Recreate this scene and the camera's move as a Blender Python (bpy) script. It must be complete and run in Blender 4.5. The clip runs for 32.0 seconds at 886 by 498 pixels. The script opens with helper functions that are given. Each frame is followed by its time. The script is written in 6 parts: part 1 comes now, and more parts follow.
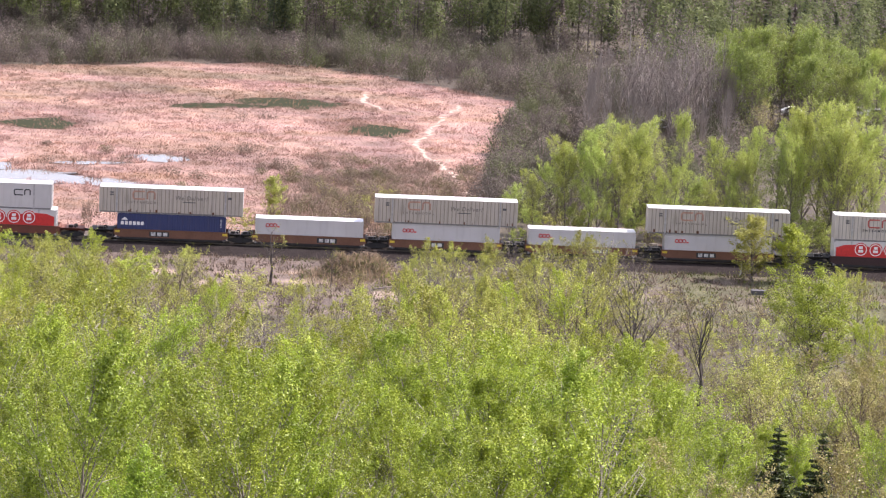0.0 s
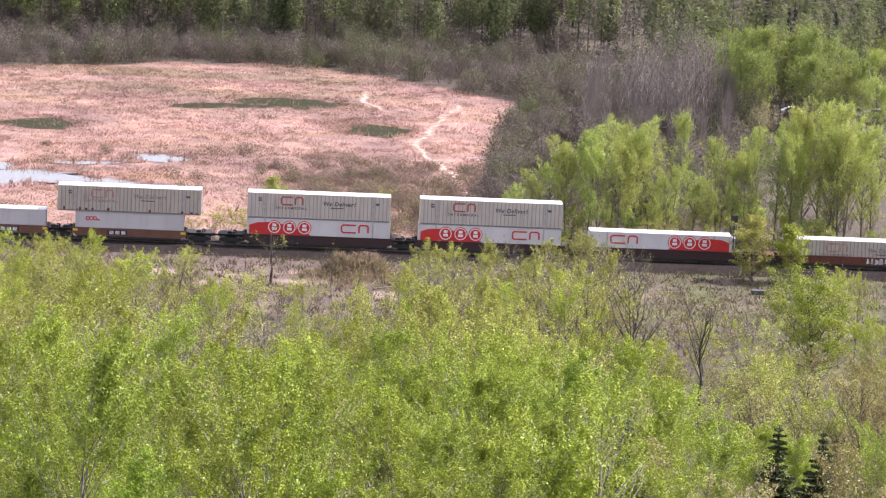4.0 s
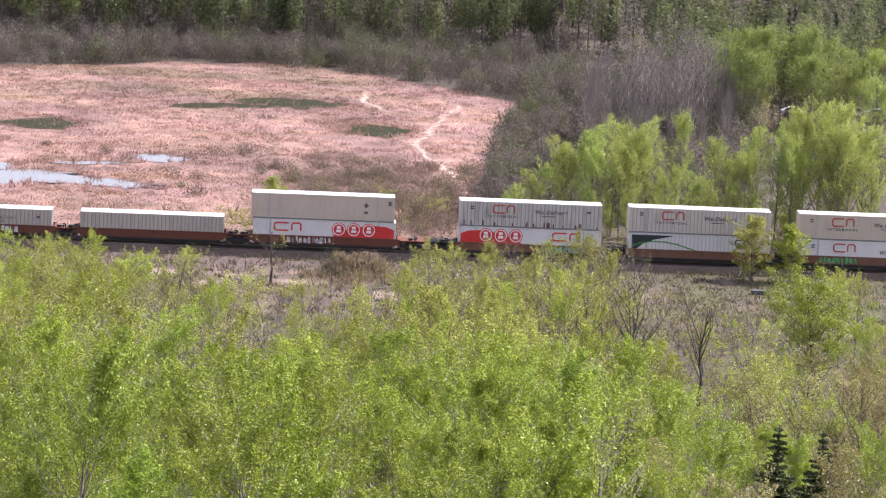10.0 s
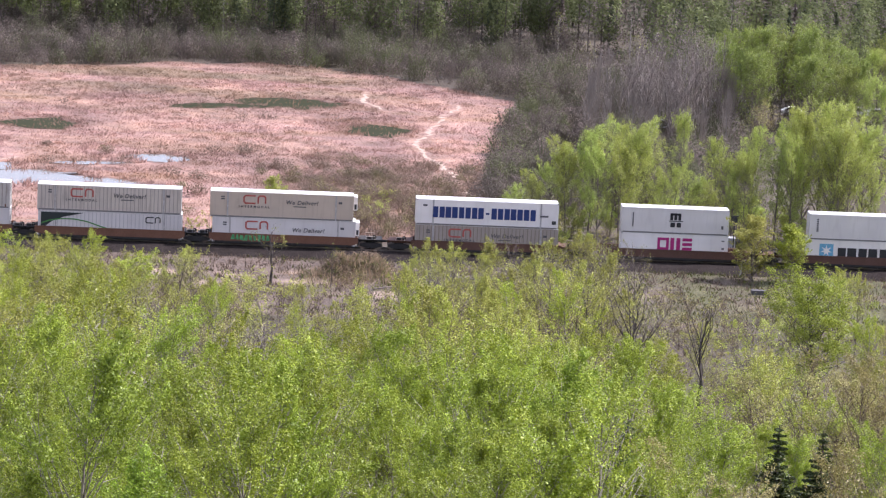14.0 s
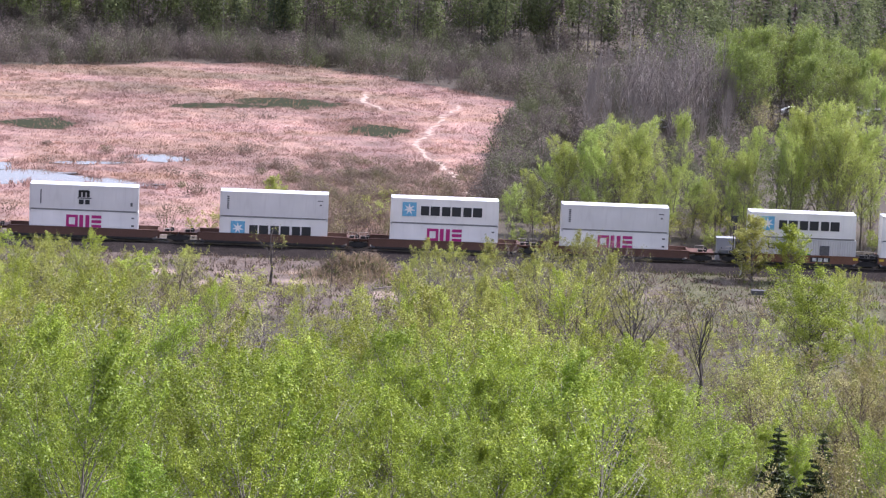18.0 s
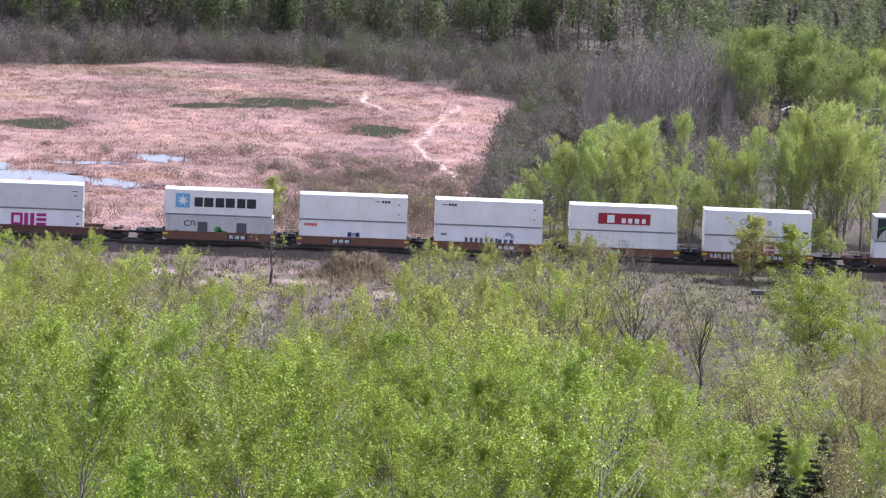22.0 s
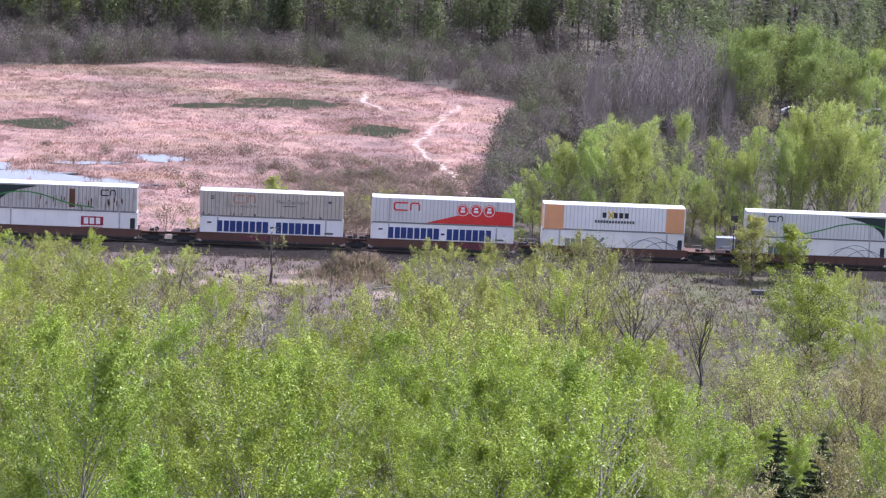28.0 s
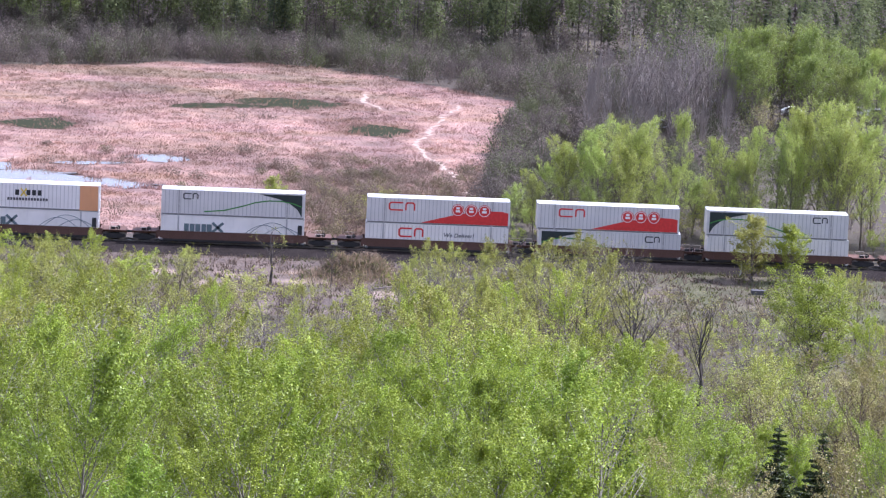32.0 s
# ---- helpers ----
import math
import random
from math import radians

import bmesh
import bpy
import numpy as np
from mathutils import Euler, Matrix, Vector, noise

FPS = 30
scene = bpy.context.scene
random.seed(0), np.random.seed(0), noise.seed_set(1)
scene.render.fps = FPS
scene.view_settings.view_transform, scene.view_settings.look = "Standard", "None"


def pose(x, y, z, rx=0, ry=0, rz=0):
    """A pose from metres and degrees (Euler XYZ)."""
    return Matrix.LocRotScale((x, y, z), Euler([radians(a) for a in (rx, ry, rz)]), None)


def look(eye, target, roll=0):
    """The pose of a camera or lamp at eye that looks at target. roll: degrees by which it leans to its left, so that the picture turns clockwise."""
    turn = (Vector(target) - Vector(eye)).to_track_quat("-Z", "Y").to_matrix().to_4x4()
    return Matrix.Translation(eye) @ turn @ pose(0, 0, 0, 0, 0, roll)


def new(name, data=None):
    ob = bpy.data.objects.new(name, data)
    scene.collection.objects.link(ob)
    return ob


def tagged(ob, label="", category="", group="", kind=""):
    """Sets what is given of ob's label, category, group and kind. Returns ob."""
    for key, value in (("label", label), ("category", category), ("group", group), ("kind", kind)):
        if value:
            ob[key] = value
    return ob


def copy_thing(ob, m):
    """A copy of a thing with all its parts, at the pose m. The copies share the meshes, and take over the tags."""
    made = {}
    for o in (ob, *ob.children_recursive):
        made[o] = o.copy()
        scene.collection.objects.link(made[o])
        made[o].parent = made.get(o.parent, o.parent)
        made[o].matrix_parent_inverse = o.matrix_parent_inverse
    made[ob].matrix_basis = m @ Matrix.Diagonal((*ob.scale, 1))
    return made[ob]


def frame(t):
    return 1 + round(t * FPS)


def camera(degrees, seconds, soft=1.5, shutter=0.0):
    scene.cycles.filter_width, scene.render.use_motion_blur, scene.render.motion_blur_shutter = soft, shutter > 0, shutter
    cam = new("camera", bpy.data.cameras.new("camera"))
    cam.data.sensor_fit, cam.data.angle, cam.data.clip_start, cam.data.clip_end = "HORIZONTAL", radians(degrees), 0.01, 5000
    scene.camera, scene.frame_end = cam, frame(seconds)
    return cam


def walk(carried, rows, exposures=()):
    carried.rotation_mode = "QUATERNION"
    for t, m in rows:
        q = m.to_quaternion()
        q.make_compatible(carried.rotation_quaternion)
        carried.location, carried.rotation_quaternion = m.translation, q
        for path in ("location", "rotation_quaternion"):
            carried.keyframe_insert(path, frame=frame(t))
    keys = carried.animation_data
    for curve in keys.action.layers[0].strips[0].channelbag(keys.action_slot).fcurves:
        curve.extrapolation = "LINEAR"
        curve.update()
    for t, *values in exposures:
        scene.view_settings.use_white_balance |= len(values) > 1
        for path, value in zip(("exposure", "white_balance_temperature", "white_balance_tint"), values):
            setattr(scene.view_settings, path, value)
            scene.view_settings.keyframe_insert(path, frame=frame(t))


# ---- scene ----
# The camera stands still on the hillside, far above the line, with a long lens.
cam = camera(15.0, 32.0, soft=1.2)
STAND = look((-16.86, -376.16, 64.28), (-0.34, -1.96, 0.27), 2.639)
walk(cam, [(0.0, STAND), (32.0, STAND)],
     exposures=[(0.0, 0.97, 6250, 25), (6.0, 0.88, 6150, 25), (14.0, 0.76, 5900, 24.5), (22.0, 0.74, 5480, 25), (32.0, 0.83, 5360, 26.5)])

# ---- light ----
SUN_TO = Vector((0.80, 0.18, 1.0)).normalized()
world = bpy.data.worlds.new("sky")
scene.world = world
world.use_nodes = True
wn = world.node_tree.nodes
sky = wn.new("ShaderNodeTexSky")
sky.sky_type = 'NISHITA'
sky.sun_disc = False
sky.sun_elevation = math.asin(SUN_TO.z)
sky.sun_rotation = math.atan2(SUN_TO.x, SUN_TO.y)
sky.dust_density = 2.0
wn["Background"].inputs["Strength"].default_value = 0.15
pale = wn.new("ShaderNodeHueSaturation")  # broken cloud pales the blue
pale.inputs["Saturation"].default_value = 0.5
world.node_tree.links.new(sky.outputs[0], pale.inputs["Color"])
world.node_tree.links.new(pale.outputs[0], wn["Background"].inputs["Color"])
sun_data = bpy.data.lights.new("sun", 'SUN')
sun_data.energy = 4.2
sun_data.angle = radians(0.6)
sun_data.color = (1.0, 0.95, 0.87)
sun = new("sun", sun_data)
sun.matrix_world = look(SUN_TO * 300, (0, 0, 0))


# ---- materials ----
def nodes_of(name):
    m = bpy.data.materials.new(name)
    m.use_nodes = True
    nt = m.node_tree
    return m, nt, nt.nodes, nt.links, nt.nodes["Principled BSDF"]


def ramp(nt, fac, stops):
    r = nt.nodes.new("ShaderNodeValToRGB")
    while len(r.color_ramp.elements) < len(stops):
        r.color_ramp.elements.new(0.5)
    for e, (p, c) in zip(r.color_ramp.elements, stops):
        e.position, e.color = p, (*c, 1)
    nt.links.new(fac, r.inputs[0])
    return r.outputs[0]


def noise_node(nt, scale, detail=4.0, coord="Object", stretch=(1, 1, 1)):
    tc = nt.nodes.new("ShaderNodeTexCoord")
    mp = nt.nodes.new("ShaderNodeMapping")
    mp.inputs["Scale"].default_value = stretch
    nt.links.new(tc.outputs[coord], mp.inputs[0])
    n = nt.nodes.new("ShaderNodeTexNoise")
    n.inputs["Scale"].default_value = scale
    n.inputs["Detail"].default_value = detail
    nt.links.new(mp.outputs[0], n.inputs[0])
    return n.outputs[0]


def mixed(nt, fac, a, b, mode='MIX'):
    m = nt.nodes.new("ShaderNodeMix")
    m.data_type, m.blend_type = 'RGBA', mode
    for socket, v in ((m.inputs[0], fac), (m.inputs[6], a), (m.inputs[7], b)):
        if isinstance(v, (int, float)):
            socket.default_value = v
        elif isinstance(v, tuple):
            socket.default_value = (*v, 1)
        else:
            nt.links.new(v, socket)
    return m.outputs[2]


def shade(c, k):
    return tuple(min(1.0, v * k) for v in c)


def paint(name, c, rough=0.5, metal=0.0, wear=0.25, streak=True, dirt=(0.16, 0.12, 0.09)):
    """Painted or bare sheet: broad fading, fine grain, dirt streaks that run down it."""
    m, nt, nd, lk, bs = nodes_of(name)
    big = noise_node(nt, 0.35, 3)
    col = ramp(nt, big, [(0.3, shade(c, 0.9)), (0.7, shade(c, 1.04))])
    run = noise_node(nt, 3.0, 5, "Object", (1.0, 1.0, 0.12) if streak else (1, 1, 1))
    mask = ramp(nt, run, [(0.52, (0, 0, 0)), (0.78, (wear, wear, wear))])
    col = mixed(nt, mask, col, dirt)
    lk.new(col, bs.inputs["Base Color"])
    bs.inputs["Roughness"].default_value = rough
    bs.inputs["Metallic"].default_value = metal
    return m


def rusty(name, c, rust=(0.11, 0.045, 0.02), amount=0.6, rough=0.75):
    m, nt, nd, lk, bs = nodes_of(name)
    n1 = noise_node(nt, 0.8, 6, "Object", (1, 1, 0.5))
    n2 = noise_node(nt, 7.0, 4)
    a = ramp(nt, n1, [(0.38, (0, 0, 0)), (0.66, (amount, amount, amount))])
    col = mixed(nt, a, c, rust)
    col = mixed(nt, 0.35, col, ramp(nt, n2, [(0.3, shade(c, 0.55)), (0.7, shade(c, 1.25))]), 'MIX')
    lk.new(col, bs.inputs["Base Color"])
    bs.inputs["Roughness"].default_value = rough
    bp = nd.new("ShaderNodeBump")
    bp.inputs["Strength"].default_value = 0.25
    lk.new(n2, bp.inputs["Height"])
    lk.new(bp.outputs[0], bs.inputs["Normal"])
    return m


def plain(name, c, rough=0.6, metal=0.0, vary=0.12, scale=4.0):
    m, nt, nd, lk, bs = nodes_of(name)
    n = noise_node(nt, scale, 4)
    lk.new(ramp(nt, n, [(0.3, shade(c, 1 - vary)), (0.7, shade(c, 1 + vary))]), bs.inputs["Base Color"])
    bs.inputs["Roughness"].default_value = rough
    bs.inputs["Metallic"].default_value = metal
    return m


def leaf(name, dark, light, through_light=0.30, tree_vary=0.28):
    """Thin leaves: each one differs a little, each tree differs in tone, and light passes through them."""
    m, nt, nd, lk, bs = nodes_of(name)
    geo = nd.new("ShaderNodeNewGeometry")
    info = nd.new("ShaderNodeObjectInfo")
    col = ramp(nt, geo.outputs["Random Per Island"], [(0.0, shade(dark, 0.92)), (0.8, light), (1.0, shade(light, 1.18))])
    hsv = nd.new("ShaderNodeHueSaturation")
    lk.new(col, hsv.inputs["Color"])
    for socket, lo, hi in ((hsv.inputs["Hue"], 0.5 - 0.014, 0.5 + 0.009), (hsv.inputs["Value"], 1 - tree_vary, 1 + tree_vary)):
        mr = nd.new("ShaderNodeMapRange")
        mr.inputs["To Min"].default_value, mr.inputs["To Max"].default_value = lo, hi
        lk.new(info.outputs["Random"], mr.inputs["Value"])
        lk.new(mr.outputs[0], socket)
    lk.new(hsv.outputs[0], bs.inputs["Base Color"])
    bs.inputs["Roughness"].default_value = 0.42
    bs.inputs["Specular IOR Level"].default_value = 0.28
    tr = nd.new("ShaderNodeBsdfTranslucent")
    lk.new(mixed(nt, 0.5, hsv.outputs[0], (1.0, 1.0, 0.5), 'MULTIPLY'), tr.inputs["Color"])
    mx = nd.new("ShaderNodeMixShader")
    mx.inputs[0].default_value = through_light
    lk.new(bs.outputs[0], mx.inputs[1])
    lk.new(tr.outputs[0], mx.inputs[2])
    lk.new(mx.outputs[0], nd["Material Output"].inputs["Surface"])
    return m


def tinted(name, rough=0.8, through_light=0.0, vary=0.3):
    """Takes the colour that each plant of a mass carries, varied from piece to piece."""
    m, nt, nd, lk, bs = nodes_of(name)
    at = nd.new("ShaderNodeAttribute")
    at.attribute_name = "tint"
    geo = nd.new("ShaderNodeNewGeometry")
    k = ramp(nt, geo.outputs["Random Per Island"], [(0.0, (1 - vary,) * 3), (1.0, (1 + vary,) * 3)])
    col = mixed(nt, 1.0, at.outputs["Color"], k, 'MULTIPLY')
    lk.new(col, bs.inputs["Base Color"])
    bs.inputs["Roughness"].default_value = rough
    if through_light:
        tr = nd.new("ShaderNodeBsdfTranslucent")
        lk.new(col, tr.inputs["Color"])
        mx = nd.new("ShaderNodeMixShader")
        mx.inputs[0].default_value = through_light
        lk.new(bs.outputs[0], mx.inputs[1])
        lk.new(tr.outputs[0], mx.inputs[2])
        lk.new(mx.outputs[0], nd["Material Output"].inputs["Surface"])
    return m


def bark(name, c, c2, scale=5.0):
    m, nt, nd, lk, bs = nodes_of(name)
    n = noise_node(nt, scale, 5, "Object", (1, 1, 0.3))
    lk.new(ramp(nt, n, [(0.38, c2), (0.55, c)]), bs.inputs["Base Color"])
    bs.inputs["Roughness"].default_value = 0.85
    return m


LEAF_LIME = leaf("leaf_lime", (0.21, 0.26, 0.03), (0.405, 0.465, 0.058))
LEAF_FRESH = leaf("leaf_fresh", (0.18, 0.25, 0.026), (0.365, 0.45, 0.05))
LEAF_PALE = leaf("leaf_pale", (0.33, 0.395, 0.10), (0.46, 0.53, 0.155), 0.5, 0.12)
LEAF_YELLOW = leaf("leaf_yellow", (0.275, 0.295, 0.058), (0.44, 0.46, 0.10))
LEAF_GREEN = leaf("leaf_green", (0.145, 0.21, 0.022), (0.29, 0.38, 0.04))
LEAF_BUD = leaf("leaf_bud", (0.26, 0.24, 0.09), (0.43, 0.40, 0.155), tree_vary=0.12)
LEAF_OLIVE = leaf("leaf_olive", (0.33, 0.35, 0.09), (0.47, 0.49, 0.14), 0.5, 0.08)
LEAF_MID = leaf("leaf_mid", (0.18, 0.232, 0.06), (0.315, 0.385, 0.105), 0.45, 0.10)
NEEDLE = leaf("needles", (0.042, 0.066, 0.020), (0.088, 0.125, 0.036), 0.15)
BARK_PALE = bark("bark_pale", (0.33, 0.30, 0.24), (0.10, 0.085, 0.07))
BARK_DARK = bark("bark_dark", (0.10, 0.085, 0.072), (0.035, 0.03, 0.026))
BARK_GREY = bark("bark_grey", (0.21, 0.175, 0.15), (0.09, 0.075, 0.065))
BARK_ASH = bark("bark_ash", (0.28, 0.24, 0.205), (0.17, 0.14, 0.12))
TWIG = bark("twig_brown", (0.17, 0.125, 0.10), (0.09, 0.065, 0.052))
MASS = tinted("plant_mass", 0.9, 0.45, 0.08)
REED = tinted("dead_reed", 0.9, 0.3, 0.10)


def ground_material():
    m, nt, nd, lk, bs = nodes_of("ground_soil")
    at = nd.new("ShaderNodeAttribute")
    at.attribute_name = "tint"
    n1 = noise_node(nt, 0.35, 6)
    n2 = noise_node(nt, 3.0, 5)
    k = ramp(nt, n1, [(0.3, (0.72, 0.72, 0.74)), (0.7, (1.2, 1.18, 1.12))])
    k2 = ramp(nt, n2, [(0.25, (0.65, 0.65, 0.65)), (0.75, (1.3, 1.3, 1.3))])
    col = mixed(nt, 1.0, mixed(nt, 1.0, at.outputs["Color"], k, 'MULTIPLY'), k2, 'MULTIPLY')
    lk.new(col, bs.inputs["Base Color"])
    bs.inputs["Roughness"].default_value = 0.95
    bp = nd.new("ShaderNodeBump")
    bp.inputs["Strength"].default_value = 0.6
    bp.inputs["Distance"].default_value = 0.3
    lk.new(n2, bp.inputs["Height"])
    lk.new(bp.outputs[0], bs.inputs["Normal"])
    return m


def water_material(name="marsh_water", c=(0.19, 0.175, 0.155), rough=0.06, ior=1.7):
    m, nt, nd, lk, bs = nodes_of(name)
    bs.inputs["Base Color"].default_value = (*c, 1)
    bs.inputs["Roughness"].default_value = rough
    bs.inputs["IOR"].default_value = ior
    n = noise_node(nt, 1.2, 3, "Object", (1, 0.5, 1))
    bp = nd.new("ShaderNodeBump")
    bp.inputs["Strength"].default_value = 0.05
    bp.inputs["Distance"].default_value = 0.05
    lk.new(n, bp.inputs["Height"])
    lk.new(bp.outputs[0], bs.inputs["Normal"])
    return m


def stone_material():
    m, nt, nd, lk, bs = nodes_of("ballast_stone")
    tc = nd.new("ShaderNodeTexCoord")
    v = nd.new("ShaderNodeTexVoronoi")
    v.inputs["Scale"].default_value = 9.0
    lk.new(tc.outputs["Object"], v.inputs["Vector"])
    c1 = ramp(nt, v.outputs["Color"], [(0.1, (0.016, 0.013, 0.012)), (0.9, (0.044, 0.036, 0.033))])
    n = noise_node(nt, 0.5, 4)
    bs.inputs["Specular IOR Level"].default_value = 0.1
    lk.new(mixed(nt, 1.0, c1, ramp(nt, n, [(0.3, (0.75, 0.72, 0.70)), (0.7, (1.2, 1.2, 1.2))]), 'MULTIPLY'), bs.inputs["Base Color"])
    bs.inputs["Roughness"].default_value = 0.9
    bp = nd.new("ShaderNodeBump")
    bp.inputs["Strength"].default_value = 0.8
    bp.inputs["Distance"].default_value = 0.05
    lk.new(v.outputs["Distance"], bp.inputs["Height"])
    lk.new(bp.outputs[0], bs.inputs["Normal"])
    return m


GROUND = ground_material()
WATER = water_material()
# Dark water colour stands in for scrub and woods mirrored in the far pools.
DARK_WATER = water_material("dark_reflection_water", (0.040, 0.043, 0.022), 0.55, 1.06)
STONE = stone_material()
STEEL = plain("worn_rail_steel", (0.30, 0.27, 0.25), 0.35, 0.9)
TIE_WOOD = bark("creosoted_timber", (0.09, 0.07, 0.055), (0.035, 0.028, 0.022), 3)
BLACK_IRON = plain("grimy_iron", (0.028, 0.026, 0.025), 0.8, 0.0, 0.35, 2.0)
GREY_METAL = paint("grey_cabinet", (0.40, 0.41, 0.42), 0.5, 0.0, 0.15)
DARK_PAINT = plain("dark_paint", (0.03, 0.032, 0.035), 0.5)
WHITE_PAINT = plain("white_paint", (0.75, 0.75, 0.73), 0.5)
STRAW = plain("flattened_straw", (0.45, 0.335, 0.26), 0.9, 0.0, 0.3, 2.0)
GLASS_DARK = plain("car_glass", (0.02, 0.025, 0.03), 0.1)
RUBBER = plain("tyre_rubber", (0.02, 0.02, 0.02), 0.85)


# ---- mesh helpers ----
class Shape:
    """Gathers boxes, tubes and faces of one part."""

    def __init__(self):
        self.v, self.f = [], []

    def face(self, pts):
        n = len(self.v)
        self.v += [tuple(p) for p in pts]
        self.f.append(tuple(range(n, n + len(pts))))
        return self

    def box(self, x0, y0, z0, x1, y1, z1, ch=0.0):
        """A box; ch cuts its four long upright-plane edges on the x-z outline."""
        if ch:
            out = [(x0 + ch, z0), (x1 - ch, z0), (x1, z0 + ch), (x1, z1 - ch), (x1 - ch, z1), (x0 + ch, z1), (x0, z1 - ch), (x0, z0 + ch)]
        else:
            out = [(x0, z0), (x1, z0), (x1, z1), (x0, z1)]
        return self.slab(out, y0, y1)

    def slab(self, out, y0, y1):
        """An outline in x and z (counter-clockwise seen from -y), drawn out from y0 to y1."""
        n, k = len(self.v), len(out)
        self.v += [(x, y0, z) for x, z in out] + [(x, y1, z) for x, z in out]
        self.f.append(tuple(range(n, n + k)))
        self.f.append(tuple(range(n + 2 * k - 1, n + k - 1, -1)))
        for i in range(k):
            j = (i + 1) % k
            self.f.append((n + j, n + i, n + k + i, n + k + j))
        return self

    def drum(self, x, y, z, r, half, n=14, axis="y"):
        b = len(self.v)
        for s in (-half, half):
            for i in range(n):
                a = 2 * math.pi * i / n
                c, d = r * math.cos(a), r * math.sin(a)
                self.v.append((x + c, y + s, z + d) if axis == "y" else (x + s, y + c, z + d) if axis == "x" else (x + c, y + d, z + s))
        for i in range(n):
            j = (i + 1) % n
            self.f.append((b + i, b + j, b + n + j, b + n + i))
        self.f.append(tuple(range(b + n - 1, b - 1, -1)))
        self.f.append(tuple(range(b + n, b + 2 * n)))
        return self

    def tube(self, pts, radii, n=5):
        b = len(self.v)
        pts = [Vector(p) for p in pts]
        for i, p in enumerate(pts):
            d = (pts[min(i + 1, len(pts) - 1)] - pts[max(i - 1, 0)]).normalized()
            s = d.orthogonal().normalized() if abs(d.z) > 0.99 else d.cross(Vector((0, 0, 1))).normalized()
            u = s.cross(d)
            for k in range(n):
                a = 2 * math.pi * k / n
                self.v.append(tuple(p + (s * math.cos(a) + u * math.sin(a)) * radii[i]))
        for i in range(len(pts) - 1):
            for k in range(n):
                j = (k + 1) % n
                self.f.append((b + i * n + k, b + i * n + j, b + (i + 1) * n + j, b + (i + 1) * n + k))
        self.f.append(tuple(range(b + (len(pts) - 1) * n, b + len(pts) * n)))
        return self


def solid(name, shape, mat, parent=None, label="", smooth=False):
    me = bpy.data.meshes.new(name)
    me.from_pydata(shape.v, [], shape.f)
    me.materials.append(mat)
    if smooth:
        me.shade_smooth()
    ob = new(name, me)
    if parent is not None:
        ob.parent = parent
    if label:
        tagged(ob, label)
    return ob


def sheet(name, v, f, mat, tints=None, parent=None):
    """A mesh from arrays: v (n, 3), f (m, 3 or 4), with a colour for each vertex if given."""
    v, f = np.asarray(v, np.float32), np.asarray(f, np.int32)
    me = bpy.data.meshes.new(name)
    m, k = f.shape
    me.vertices.add(len(v))
    me.vertices.foreach_set("co", v.ravel())
    me.loops.add(m * k)
    me.loops.foreach_set("vertex_index", f.ravel())
    me.polygons.add(m)
    me.polygons.foreach_set("loop_start", np.arange(0, m * k, k, dtype=np.int32))
    me.update(calc_edges=True)
    if tints is not None:
        at = me.attributes.new("tint", 'FLOAT_COLOR', 'POINT')
        at.data.foreach_set("color", np.hstack([tints, np.ones((len(v), 1))]).astype(np.float32).ravel())
    me.materials.append(mat)
    ob = new(name, me)
    if parent is not None:
        ob.parent = parent
    return ob


# ---- ground ----
HILL = [(-900, 120), (-420, 75), (-376, 62.4), (-340, 50), (-271, 28.5), (-251, 25.5), (-226, 21.5), (-186, 15), (-146, 8.5), (-106, 3), (-66, -1.6),
        (-40, -2.2), (-16, -1.35), (-6, -1.05), (5, -1.05), (12, -2), (195, -2), (260, -0.5), (420, 4), (900, 20), (4500, 60)]


def smooth_noise(x, y, s, seed=0.0):
    return noise.noise(Vector((x / s, y / s, seed)))


def ground_z(x, y):
    for (a, za), (b, zb) in zip(HILL, HILL[1:]):
        if y <= b:
            z = za + (zb - za) * max(0.0, (y - a) / (b - a))
            break
    else:
        z = HILL[-1][1]
    if y < -18:
        z += 0.8 * smooth_noise(x, y, 23, 3) * min(1, (-18 - y) / 40)
    if y > 200:
        z += 1.5 * smooth_noise(x, y, 60, 5) * min(1, (y - 200) / 60)
    # the bank of spoil beside the line, and rough ground round it
    z += 2.1 * math.exp(-((x + 10.0) / 3.6) ** 4 - ((y + 13) / 3.0) ** 2) * (1 + 0.55 * smooth_noise(x, y, 1.9, 19))
    z += 1.0 * math.exp(-((x - 1) / 5.0) ** 2 - ((y + 14) / 2.6) ** 2)
    if -30 < y < -6:
        z += 0.35 * smooth_noise(x, y, 4, 8)
    return z


def marsh_edge(x):
    """How far back the open marsh reaches."""
    if x > 16.5:
        return -100
    far = 190 - 17 * max(0, (-25 - x) / 41) ** 1.2 - 38 * max(0, (x + 25) / 41) ** 1.7
    return far + 4 * smooth_noise(x, 0, 9, 2)


def in_marsh(x, y):
    right = 7.0 + (y - 61) * 0.10 + 2.0 * smooth_noise(x, y, 12, 4)
    return 14 < y < marsh_edge(x) and x < right


